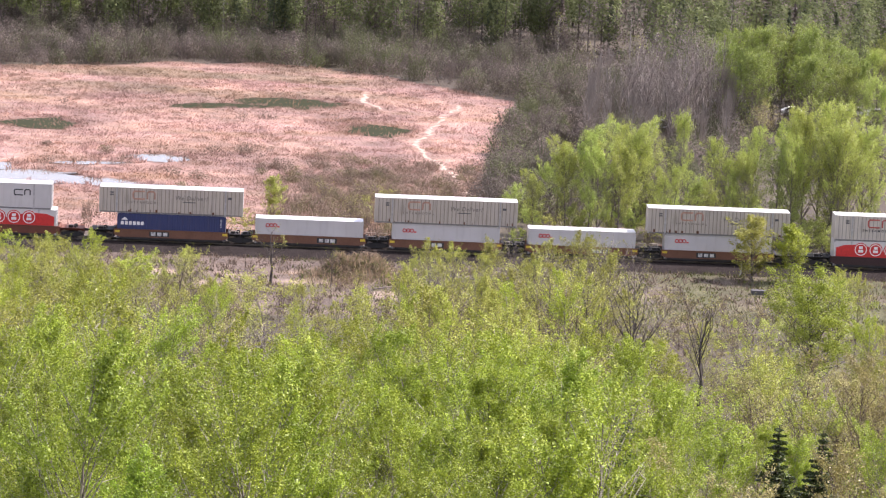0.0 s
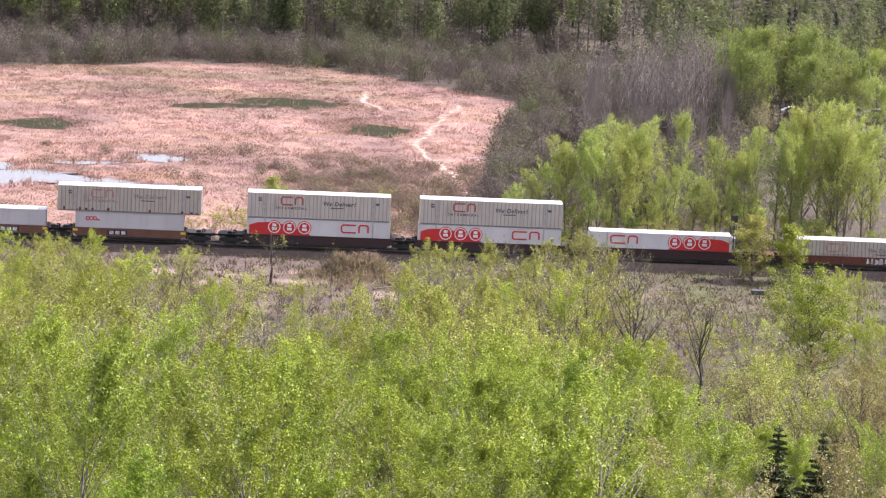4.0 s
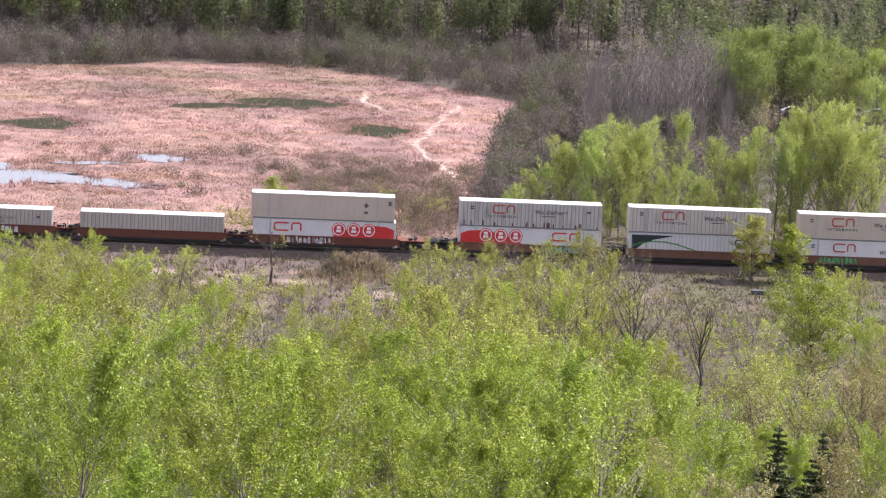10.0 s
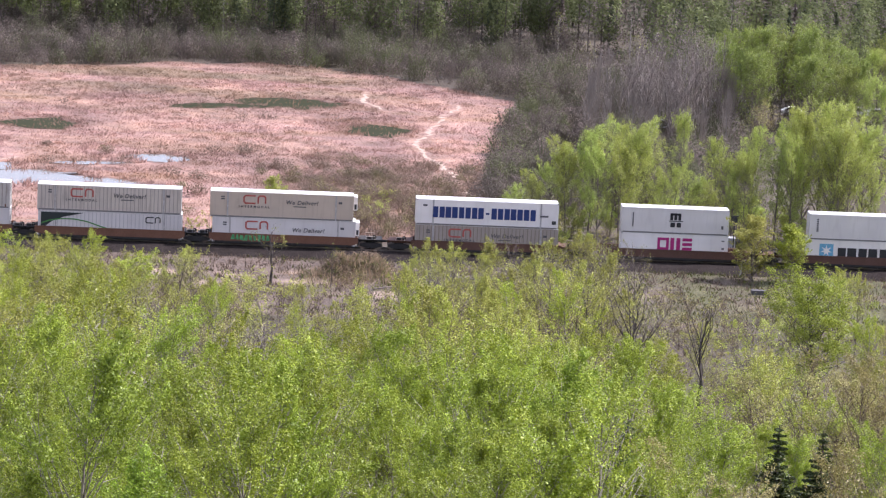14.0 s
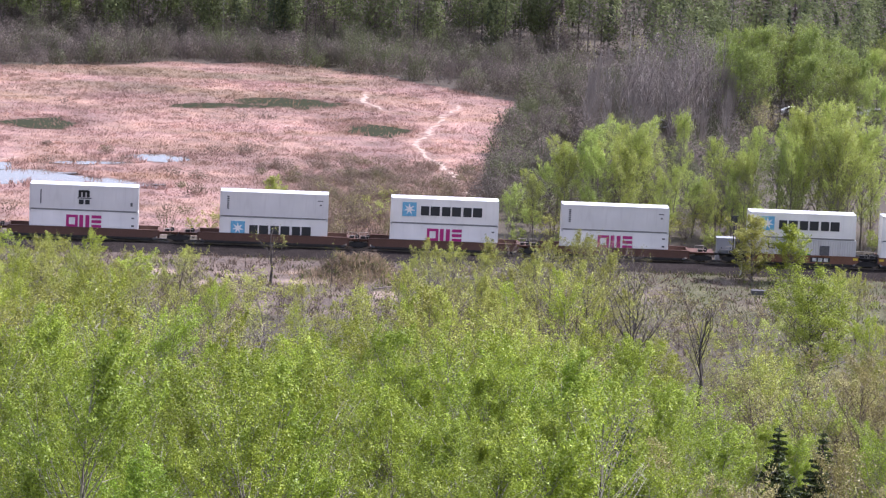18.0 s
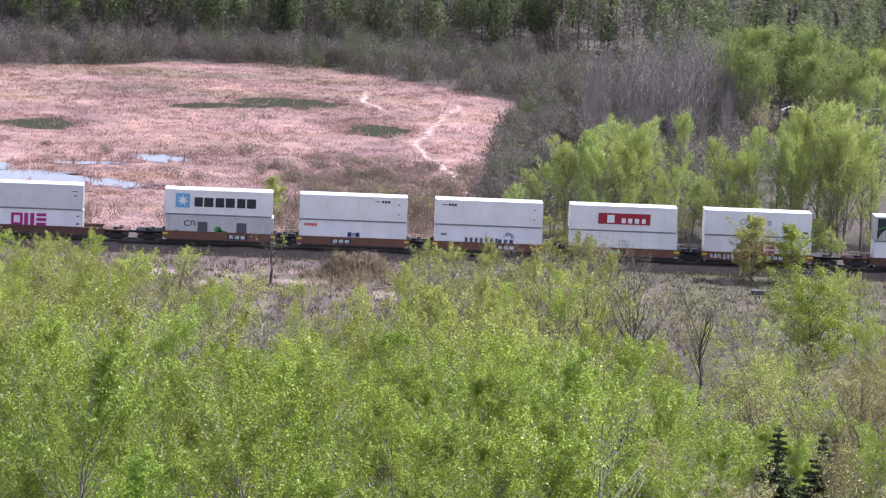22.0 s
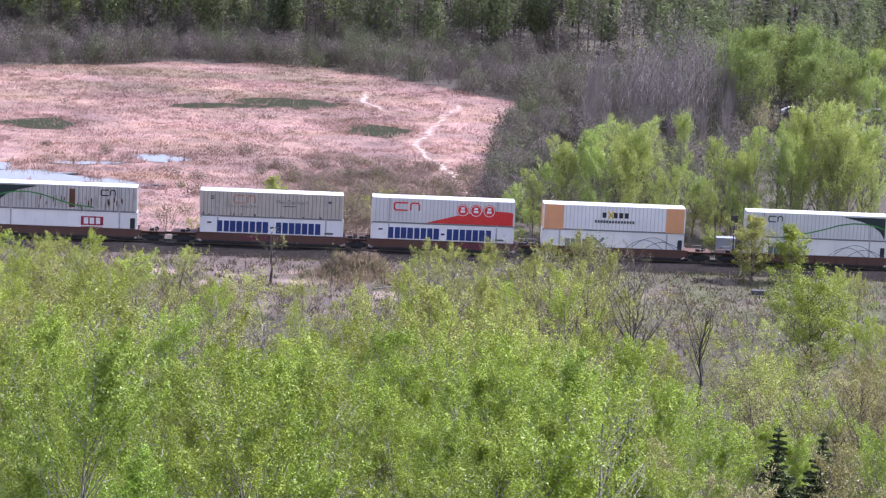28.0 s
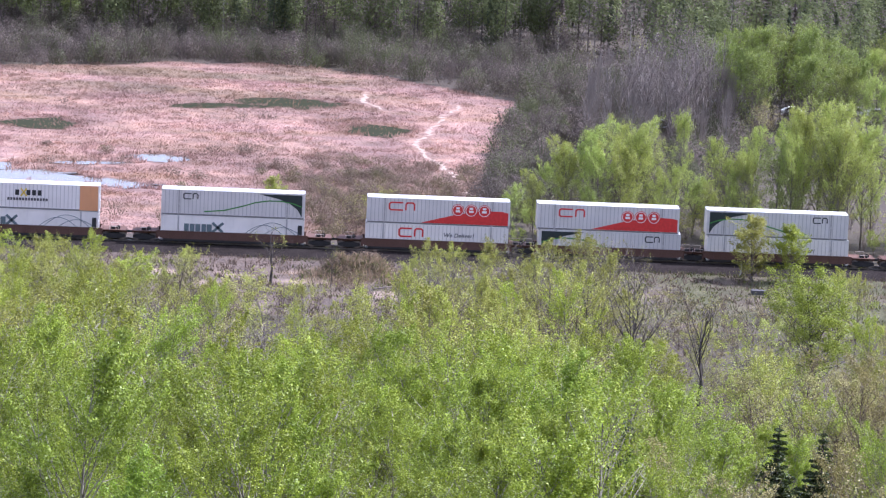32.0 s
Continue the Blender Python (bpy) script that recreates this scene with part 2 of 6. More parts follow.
PONDS = [  # centre x, y, half length, half width, turn in degrees
    (-58, 55, 14, 6.6, -3), (-44, 53, 9.5, 3.4, -15), (-36, 75.5, 4.0, 3.2, 0), (-45.5, 69, 5.5, 1.3, 14),
    (-33, 131.5, 4.5, 2.2, 10), (-19, 139.5, 8.0, 5.6, -4), (-28, 133.5, 6.8, 2.6, 8), (-54.5, 105.5, 4.9, 5.8, -4), (-5.6, 111.5, 4.2, 6.0, 8), (-63, 62, 9, 4, 5)]


def pond_depth(x, y):
    """Above zero inside a pond."""
    best = -9.0
    for cx, cy, a, b, turn in PONDS:
        c, s = math.cos(radians(turn)), math.sin(radians(turn))
        u, v = ((x - cx) * c + (y - cy) * s) / a, (-(x - cx) * s + (y - cy) * c) / b
        best = max(best, 1 + 0.45 * smooth_noise(x, y * 0.7, 3.0, 6) - math.hypot(u, v))
    return best


TRAILS = [[(7.4, 144), (6.8, 138), (4.6, 131), (4.2, 124), (2.2, 116), (1.9, 109), (-0.4, 102), (-0.5, 95), (0.6, 90), (0.9, 85), (2.4, 80), (2.8, 74), (4.2, 70), (4.0, 63), (4.9, 57), (5.6, 47)],
          [(-6.6, 156), (-7.6, 145), (-3.5, 132)], [(-58, 66), (-54, 72)]]


def trail_gap(x, y):
    best = 1e9
    for line in TRAILS:
        for (ax, ay), (bx, by) in zip(line, line[1:]):
            dx, dy = bx - ax, by - ay
            t = min(1, max(0, ((x - ax) * dx + (y - ay) * dy) / (dx * dx + dy * dy)))
            best = min(best, math.hypot(x - ax - t * dx, y - ay - t * dy))
    return best


def marsh_tone(x, y):
    n = smooth_noise(x, y, 14, 11) + 0.6 * smooth_noise(x, y, 5, 12)
    tan, rose, brown, olive = np.array((0.385, 0.258, 0.192)), np.array((0.375, 0.248, 0.214)), np.array((0.215, 0.145, 0.108)), np.array((0.21, 0.17, 0.08))
    c = tan + (rose - tan) * min(1, max(0, 0.5 + n))
    # the near side of the marsh turns into brown and olive scrub
    near = min(1, max(0, (86 - y + 14 * smooth_noise(x, y, 10, 14)) / 25)) * min(1, max(0, (x + 30) / 14))
    c = c + (brown - c) * near * 0.9
    c = c + (olive - c) * min(1, max(0, (n - 0.35) * 1.6)) * 0.45
    # wet hollows lie darker
    wet = min(1, max(0, smooth_noise(x, y * 0.45, 6, 51) * 1.5 - 0.25)) * 0.4
    c = c + (brown * 1.1 - c) * wet
    # stretches of sedge: umber and olive, drawn out along the marsh
    band = smooth_noise(x * 0.5, y, 9, 57) + 0.5 * smooth_noise(x * 0.6, y, 4, 58)
    c = c + (np.array((0.29, 0.185, 0.105)) - c) * min(1, max(0, band * 1.7 - 0.12)) * 0.62
    far = min(1, max(0, (y - 118) / 40)) * min(1, max(0, 0.6 + 2 * smooth_noise(x * 0.6, y, 11, 59))) * min(1, max(0, (4 - x) / 20))
    c = c + (np.array((0.19, 0.16, 0.085)) - c) * far * 0.6
    return np.array((0.86, 0.80, 0.80)) * c * (1 + 0.34 * smooth_noise(x * 0.7, y * 0.5, 1.7, 52)) * (1 + 0.22 * smooth_noise(x * 0.6, y * 0.6, 4.5, 54)) * (1 + 0.34 * smooth_noise(x, y * 0.55, 17, 53))


def build_ground():
    def axis(*spans):
        out = [spans[0][0]]
        for a, b, step in spans:
            k = max(1, round((b - a) / step))
            out += [a + (b - a) * (i + 1) / k for i in range(k)]
        return out
    xs = axis((-3500, -700, 400), (-700, -120, 45), (-120, -75, 6), (-75, -22, 1.5), (-22, 8, 0.7), (8, 80, 1.5), (80, 120, 6), (120, 700, 45), (700, 3500, 400))
    ys = axis((-900, -376, 60), (-376, -60, 6), (-60, -26, 1.5), (-26, -6, 0.6), (-6, 200, 1.5), (200, 420, 8), (420, 1000, 60), (1000, 4500, 500))
    v, tint = [], []
    litter, grass, bare, wood = np.array((0.092, 0.073, 0.055)), np.array((0.10, 0.10, 0.045)), np.array((0.142, 0.108, 0.088)), np.array((0.085, 0.07, 0.045))
    for y in ys:
        for x in xs:
            z = ground_z(x, y)
            if in_marsh(x, y):
                c = marsh_tone(x, y)
                p = pond_depth(x, y)
                if p > -0.1:
                    z -= 0.5 * min(1, (p + 0.1) * 3)
                    c = c * 0.4
            elif y > 5:
                c = wood + (litter - wood) * (0.5 + smooth_noise(x, y, 20, 9))
            elif y > -34:
                k = min(1, max(0, 0.5 + 1.2 * smooth_noise(x, y, 6, 17) + (x - 20) / 60))
                c = bare + (grass - bare) * k
                # flattened straw and pale chips in patches
                c = c + (np.array((0.36, 0.275, 0.21)) - c) * min(1, max(0, 3.2 * smooth_noise(x * 0.6, y, 3.0, 71) - 0.3)) * min(1, max(0, (10 - x) / 12)) * min(1, max(0, (-9 - y) / 4))
                # dark soil of the spoil bank, greening along its top
                bank = math.exp(-((x + 10.0) / 4.2) ** 4 - ((y + 13.2) / 3.4) ** 2)
                soil = np.array((0.235, 0.178, 0.132)) + np.array((0.05, 0.07, 0.01)) * max(0, smooth_noise(x, y, 2.2, 73) + (0.4 if y > -13.5 else 0))
                c = c + (soil - c) * min(1, 1.5 * bank)
            else:
                c = litter + (grass - litter) * min(1, max(0, 0.35 + smooth_noise(x, y, 18, 10)))
            v.append((x, y, z))
            tint.append(np.clip(c, 0.01, 1))
    nx = len(xs)
    f = [(j * nx + i, j * nx + i + 1, (j + 1) * nx + i + 1, (j + 1) * nx + i) for j in range(len(ys) - 1) for i in range(nx - 1)]
    ob = sheet("ground", v, f, GROUND, np.array(tint))
    ob.data.shade_smooth()
    tagged(ob, "rough ground with dead grass, marsh and wooded hillside", "ground", kind="structure")


build_ground()


def build_ponds():
    for i, (cx, cy, a, b, turn) in enumerate(PONDS):
        s, n = Shape(), 110
        c, d = math.cos(radians(turn)), math.sin(radians(turn))
        ring = []
        for k in range(n):
            t = 2 * math.pi * k / n
            r = 1.04
            for _ in range(3):
                x, y = cx + r * (a * math.cos(t) * c - b * math.sin(t) * d), cy + r * (a * math.cos(t) * d + b * math.sin(t) * c)
                r = 1.04 + 0.45 * smooth_noise(x, y * 0.7, 3.0, 6) + 0.22 * smooth_noise(x, y * 0.7, 1.1, 66)
            ring.append((x, y, -2.06 + 0.004 * i))
        s.face(ring)
        tagged(solid("water", s, DARK_WATER if i in (4, 5, 6, 7, 8) else WATER), "still shallow marsh water reflecting the sky", "water", kind="structure")


build_ponds()


def build_trails():
    rng = random.Random(5)
    for line in TRAILS:
        s = Shape()
        pts = []
        for (ax, ay), (bx, by) in zip(line, line[1:]):
            k = max(2, int(math.hypot(bx - ax, by - ay) / 1.2))
            pts += [(ax + (bx - ax) * i / k + rng.uniform(-0.4, 0.4), ay + (by - ay) * i / k) for i in range(k)]
        for (ax, ay), (bx, by) in zip(pts, pts[1:]):
            w = rng.uniform(0.12, 0.5)
            if rng.random() < 0.25:
                continue
            s.face([(ax - w, ay, -1.93), (ax + w, ay, -1.93), (bx + w, by, -1.93), (bx - w, by, -1.93)])
        tagged(solid("path", s, STRAW), "pale trodden path of flattened straw through the reeds", "path", kind="structure")


build_trails()


# ---- railway ----
RAIL = -0.25  # height of the rail heads


def build_track():
    prof = [(-4.9, -1.15), (-4.2, -0.87), (-2.1, -0.43), (2.1, -0.43), (4.4, -0.95), (5.2, -1.25)]
    xs = [-700, -300] + [-90 + i * 1.5 for i in range(121)] + [300, 700]
    v = []
    for x in xs:
        for y, z in prof:
            v.append((x, y + (0.25 * smooth_noise(x, y, 2.5, 21) if abs(y) > 3 else 0), z + 0.05 * smooth_noise(x, y, 1.4, 22)))
    k = len(prof)
    f = [(i * k + j, (i + 1) * k + j, (i + 1) * k + j + 1, i * k + j + 1) for i in range(len(xs) - 1) for j in range(k - 1)]
    ob = sheet("ballast", v, f, STONE)
    ob.data.shade_smooth()
    tagged(ob, "dark crushed-stone ballast bed of the railway", "ballast", kind="structure")
    track = new("railway_track")
    track.matrix_basis = pose(0, 0, RAIL)
    tagged(track, "worn steel rails on dark timber ties", "railway track", kind="structure")
    for y in (-0.75, 0.75):
        s = Shape()
        out = [(-0.07, -0.17), (0.07, -0.17), (0.07, -0.155), (0.012, -0.13), (0.012, -0.04), (0.036, -0.03), (0.036, 0.0), (-0.036, 0.0), (-0.036, -0.03), (-0.012, -0.04), (-0.012, -0.13), (-0.07, -0.155)]
        n = len(out)
        s.v = [(x, y + a, b) for x in (-700, 700) for a, b in out]
        s.f = [(i, (i + 1) % n, n + (i + 1) % n, n + i) for i in range(n)]
        solid("rail", s, STEEL, track)
    s = Shape()
    for i in range(-1060, 1060):
        x = i * 0.56
        s.box(x - 0.11, -1.3, -0.3, x + 0.11, 1.3, -0.145)
    tagged(solid("ties", s, TIE_WOOD, track), kind="stuff")


build_track()


# ---- plants ----
def leaf_cloud(rng, centres, size, flat=0.0):
    """One small pointed leaf, turned at random, at each centre."""
    n = len(centres)
    a = rng.normal(size=(n, 3))
    a /= np.linalg.norm(a, axis=1)[:, None]
    b = rng.normal(size=(n, 3))
    b -= (b * a).sum(1)[:, None] * a
    b /= np.linalg.norm(b, axis=1)[:, None]
    if flat:
        a[:, 2] *= 1 - flat
    s = size * rng.uniform(0.65, 1.35, (n, 1))
    v = np.empty((n, 3, 3))
    v[:, 0] = centres + a * s * 0.62
    v[:, 1] = centres - a * s * 0.38 + b * s * 0.46
    v[:, 2] = centres - a * s * 0.38 - b * s * 0.46
    return v.reshape(-1, 3), np.arange(3 * n).reshape(-1, 3)


def shell_cloud(rng, centres, outward, size, rough=0.28):
    """Leaves that face outward from their plant, unevenly, so that its form is shaded as a whole."""
    n = len(centres)
    o = outward / (np.linalg.norm(outward, axis=1)[:, None] + 1e-6) + rng.normal(size=(n, 3)) * rough
    o /= np.linalg.norm(o, axis=1)[:, None]
    a = rng.normal(size=(n, 3))
    a -= (a * o).sum(1)[:, None] * o
    a /= np.linalg.norm(a, axis=1)[:, None]
    b = np.cross(o, a)
    s = size * rng.uniform(0.6, 1.4, (n, 1))
    v = np.stack([centres + a * s * 0.62, centres - a * s * 0.38 + b * s * 0.46, centres - a * s * 0.38 - b * s * 0.46], 1)
    return v.reshape(-1, 3), np.arange(3 * n).reshape(-1, 3)


def tree_frame(rng, h, r, limbs, base=0.25, twigs=5, stems=1, rise=0.9, lean=0.04, thick=0.011, crook=0.05):
    """Trunk and limbs as tubes, and the points along the twigs at which leaves grow."""
    wood, limb_wood, spots = Shape(), Shape(), []
    for st in range(stems):
        a0 = rng.uniform(0, 6.28)
        off = Vector((math.cos(a0), math.sin(a0), 0)) * (0.10 * r if stems > 1 else 0)
        hh = h * (1 if st == 0 else rng.uniform(0.72, 0.95))
        tilt = Vector((rng.normal() * lean, rng.normal() * lean, 0)) + off * (1.1 / max(1, r) if stems > 1 else 0)
        pts = [Vector((0, 0, -0.3)) + off]
        for i in range(1, 8):
            u = i / 7
            pts.append(off + tilt * hh * u + Vector((rng.normal() * crook * r * u, rng.normal() * crook * r * u, hh * u)))
        rad = [thick * hh * (1 - 0.88 * i / 7) for i in range(8)]
        wood.tube(pts, rad, 6)
        for _ in range(limbs):
            u = base + (0.97 - base) * rng.uniform() ** 0.9
            i = min(6, int(u * 7))
            p = pts[i].lerp(pts[i + 1], u * 7 - i)
            w = (u - base) / (1 - base)
            reach = r * (0.30 + 0.95 * math.sin(math.pi * min(1, 0.12 + 0.86 * w) ** 0.85)) * rng.uniform(0.6, 1.15) * (1 - 0.25 * w)
            a = rng.uniform(0, 6.28)
            out = Vector((math.cos(a), math.sin(a), rise * rng.uniform(0.6, 1.3) + 0.4 * w))
            q1 = p + out * reach * 0.5
            q2 = q1 + (out + Vector((rng.normal() * 0.3, rng.normal() * 0.3, 0.35))) * reach * 0.45
            rr = max(0.008, rad[i] * 0.42)
            limb_wood.tube([p, q1, q2], [rr, rr * 0.6, rr * 0.2], 3)
            spots += [q2, q1.lerp(q2, 0.5)]
            for _ in range(twigs):
                s = p.lerp(q1, rng.uniform(0.4, 1)) if rng.uniform() < 0.4 else q1.lerp(q2, rng.uniform())
                e = s + Vector((rng.normal(), rng.normal(), rng.normal() * 0.6 + 0.7)) * reach * 0.24
                side = (e - s).cross(Vector((rng.normal(), rng.normal(), rng.normal()))).normalized() * max(0.006, 0.0013 * h, rr * 0.34)
                limb_wood.face([s - side, s + side, e])
                spots += [s.lerp(e, 0.6), e]
        spots += [pts[-1], pts[-1] - Vector((0, 0, 0.2))]
    return wood, limb_wood, np.array([tuple(p) for p in spots])


def make_tree(seed, name, label, h, r, leaves, size, leaf_mat, bark_mat, spread=0.17, category="tree", plumes=110, plume=1.0, upright=0.9, loose=0.12, low=0.35, **shape):
    """A tree whose leaves grow in plumes: long tufts along the outer shoots, with gaps between them."""
    rng = np.random.default_rng(seed)
    wood, limb_wood, spots = tree_frame(rng, h, r, **shape)
    top = new(name)
    tagged(top, label, category)
    if leaves:
        outer = np.hypot(spots[:, 0], spots[:, 1]) / r
        weight = (0.12 + outer ** 1.3) * (low + spots[:, 2] / h)
        k = min(plumes, len(spots))
        roots = spots[rng.choice(len(spots), k, replace=False, p=weight / weight.sum())]
        flat = roots * np.array((1, 1, 0)) / r
        way = flat * 0.75 + np.array((0, 0, upright)) + rng.normal(size=(k, 3)) * 0.28
        way /= np.linalg.norm(way, axis=1)[:, None]
        length = plume * rng.uniform(0.55, 1.4, k)
        for p, d, n in zip(roots, way, length):
            side = np.cross(d, rng.normal(size=3))
            side = side / np.linalg.norm(side) * max(0.008, 0.0011 * h)
            a, b = p - d * n * 0.4, p + d * n * 0.55
            limb_wood.face([a - side, a + side, b])
        share = length * rng.gamma(2.2, 1.0, k)
        pick = rng.choice(k, leaves, p=share / share.sum())
        u = rng.uniform(0, 1, leaves) ** 0.85
        off = rng.normal(size=(leaves, 3)) * (spread * (1.25 - 0.95 * u))[:, None]
        c = roots[pick] + way[pick] * (length[pick] * (u - 0.38))[:, None] + off
        out = off / spread * 0.6 + np.array((0, 0, 0.6)) + 0.6 * flat[pick]
        m = int(leaves * loose)
        c[:m] = spots[rng.choice(len(spots), m)] + rng.normal(size=(m, 3)) * spread * 1.4
        v, f = shell_cloud(rng, c, out, size, 0.68)
        sheet("crown", v, f, leaf_mat, None, top)
        h = max(h, float(np.percentile(c[:, 2], 99.3)))
    if leaves < 600:
        solid("branchwork", limb_wood, bark_mat, top, smooth=True)
    else:
        n = len(wood.v)
        wood.v += limb_wood.v
        wood.f += [tuple(i + n for i in f) for f in limb_wood.f]
    solid("trunk", wood, bark_mat, top, smooth=True)
    top["height"] = h
    return top


def make_spruce(seed, h, r, label):
    rng = np.random.default_rng(seed)
    top = new("spruce_tree")
    tagged(top, label, "spruce")
    wood = Shape().tube([(0, 0, -0.3), (0.03, 0, h * 0.5), (0, 0, h)], [0.018 * h, 0.01 * h, 0.01], 6)
    cs = []
    z = 0.06 * h
    while z < h * 0.985:
        k = 1 - z / h
        for _ in range(max(4, int(7 * k + 4))):
            a = rng.uniform(0, 6.28)
            reach = r * (k ** 0.95) * rng.uniform(0.6, 1.12) + 0.04
            d = Vector((math.cos(a), math.sin(a), -0.30))
            mid = Vector((0, 0, z)) + d * reach * 0.6
            tip = Vector((0, 0, z)) + d * reach + Vector((0, 0, 0.22 * reach))
            wood.tube([(0, 0, z), mid, tip], [0.02, 0.012, 0.005], 3)
            m = max(24, int(560 * reach))
            u = rng.uniform(0.05, 1.05, m)
            p = np.outer(1 - u, (0, 0, z)) + np.outer(u, tuple(tip)) - np.outer(0.09 * reach * np.sin(np.pi * np.clip(u, 0, 1)), (0, 0, 1))
            wide = 0.26 * reach * (1.1 - u)[:, None] + 0.03
            cs.append(p + rng.normal(size=(m, 3)) * wide * np.array((0.6, 0.6, 0.28)))
        z += 0.05 * h * (0.5 + 0.6 * k)
    solid("trunk", wood, BARK_DARK, top)
    v, f = leaf_cloud(rng, np.concatenate(cs), 0.075)
    sheet("crown", v, f, NEEDLE, None, top)
    top["height"] = h
    return top


def stand(kind, x, y, h, turn=0.0, widen=1.0, group="", z=None):
    """A copy of a tree, h metres high, rooted in the ground."""
    k = h / kind["height"]
    m = Matrix.Translation((x, y, (ground_z(x, y) if z is None else z) - 0.05)) @ Euler((0, 0, turn)).to_matrix().to_4x4() @ Matrix.Diagonal((k * widen, k * widen, k, 1))
    ob = copy_thing(kind, m)
    tagged(ob, group=group)
    return ob


L_LIME = "young aspen in bright lime-green spring leaf on the hillside"
L_YEL = "slender poplar with sparse yellow-green new leaves"
L_GRN = "full-leaved green poplar with a rounded crown"
L_BUD = "tree in olive-brown bud, few leaves open"
L_BARE = "leafless grey tree with fine twigs"
near_lime = [make_tree(10 + i, "aspen_tree", L_LIME, 11.0, 1.95 + 0.25 * (i % 3), 26000, 0.06, LEAF_FRESH, BARK_PALE, 0.16, plumes=125 + 12 * i, plume=0.9, limbs=46, base=0.16, twigs=4, rise=1.35, stems=1 + (i % 2)) for i in range(5)]
near_green = [make_tree(20 + i, "aspen_tree", "aspen in deep green spring leaf on the hillside", 11.0, 2.1, 25000, 0.062, LEAF_GREEN, BARK_PALE, 0.17, plumes=125, plume=0.9, limbs=44, base=0.16, twigs=4, rise=1.25) for i in range(3)]
mid_lime = [make_tree(140 + i, "aspen_tree", "aspen in pale lime spring leaf on the slope", 11.0, 1.9, 8200, 0.09, LEAF_YELLOW if i == 3 else LEAF_LIME, BARK_PALE, 0.16, plumes=105, plume=1.15, limbs=42, base=0.14, twigs=4, rise=1.3, stems=1 + (i % 2)) for i in range(4)]
mid_yellow = [make_tree(30 + i, "poplar_tree", L_YEL, 10.0, 1.5, 7000, 0.076, LEAF_YELLOW, BARK_GREY, 0.13, plumes=115, plume=0.95, upright=1.4, limbs=40, base=0.14, twigs=6, rise=1.5, stems=1 + (i % 2)) for i in range(4)]
mid_bud = [make_tree(40 + i, "poplar_tree", L_BUD, 10.0, 1.9, 2000, 0.11, LEAF_BUD, TWIG, 0.2, plumes=130, limbs=54, base=0.12, twigs=7, rise=1.2, stems=2) for i in range(3)]
near_bud = [make_tree(150 + i, "poplar_tree", L_BUD, 10.0, 2.1, 13000, 0.062, LEAF_BUD, TWIG, 0.17, plumes=210, plume=0.8, limbs=60, base=0.12, twigs=7, rise=1.3, stems=2) for i in range(2)]
bare_kind = [make_tree(50 + i, "bare_tree", L_BARE, 10.0, 2.0, 260, 0.12, LEAF_YELLOW, BARK_PALE if i == 1 else BARK_GREY, 0.3, plumes=40, limbs=34, base=0.25, twigs=8, rise=1.2, stems=1 + (i == 2), thick=0.013, crook=0.09) for i in range(3)]
dark_bare = [make_tree(60 + i, "bare_tree", "dark-barked tree with bare forked limbs and a few first leaves", 12.0, 2.9, 420, 0.12, LEAF_YELLOW, BARK_DARK, 0.35, plumes=40, limbs=17, base=0.40, twigs=12, rise=1.5, thick=0.029, crook=0.10) for i in range(2)]
undergrowth = [make_tree(195 + i, "shrub", "leafy pale-green aspen sucker growth behind the line", 4.0, 1.5, 4200, 0.11, LEAF_PALE, TWIG, 0.2, category="shrub", low=1.0, plumes=70, plume=0.7, limbs=12, base=0.05, twigs=5, stems=4, rise=1.5, lean=0.1, thick=0.008) for i in range(2)]
far_bare = [make_tree(64 + i, "bare_tree", "leafless grey tree with a broom of fine twigs", 13.0, 2.3, 0, 0.1, LEAF_BUD, BARK_ASH, limbs=40, base=0.2, twigs=9, rise=1.5, stems=2, thick=0.011, crook=0.06) for i in range(2)]
far_aspen = [make_tree(70 + i, "aspen_tree", "tall aspen in fresh light-green leaf beside the line", 14.0, 2.7, 15000, 0.12, LEAF_PALE, BARK_GREY, 0.3, low=0.6, plumes=150, plume=1.35, upright=1.3, limbs=44, base=0.2, twigs=4, stems=1 + (i % 2), rise=1.6) for i in range(4)]
far_green = [make_tree(80 + i, "poplar_tree", L_GRN, 16.0, 3.9, 15000, 0.19, LEAF_MID, BARK_GREY, 0.46, plumes=190, plume=1.7, limbs=60, base=0.18, twigs=4, stems=2, rise=1.1) for i in range(2)]
shrubs = [make_tree(90 + i, "shrub", ("low willow shrub with sparse yellow-green leaves", "bare brown willow shrub near the line", "green leafy shrub beside the railway line")[i % 3], 3.0, 1.35, (900, 220, 1500)[i % 3], 0.10, (LEAF_YELLOW, LEAF_BUD, LEAF_OLIVE)[i % 3], TWIG, 0.14,
                    category="shrub", plumes=60, plume=0.6, limbs=12, base=0.05, twigs=6, stems=5, rise=1.6, lean=0.12, thick=0.008) for i in range(6)]
round_tree = make_tree(99, "poplar_tree", L_GRN + " beside the line", 13.0, 3.7, 30000, 0.11, LEAF_FRESH, BARK_DARK, 0.34, low=1.4, plumes=260, plume=1.0, upright=0.6, limbs=40, base=0.16, twigs=5, stems=2, rise=0.8, thick=0.014)
sparse_tree = make_tree(98, "poplar_tree", "young poplar with large sparse pale leaves", 10.0, 2.6, 2300, 0.13, LEAF_PALE, BARK_GREY, 0.2, plumes=90, plume=0.8, upright=0.4, limbs=26, base=0.3, twigs=6, rise=0.7)
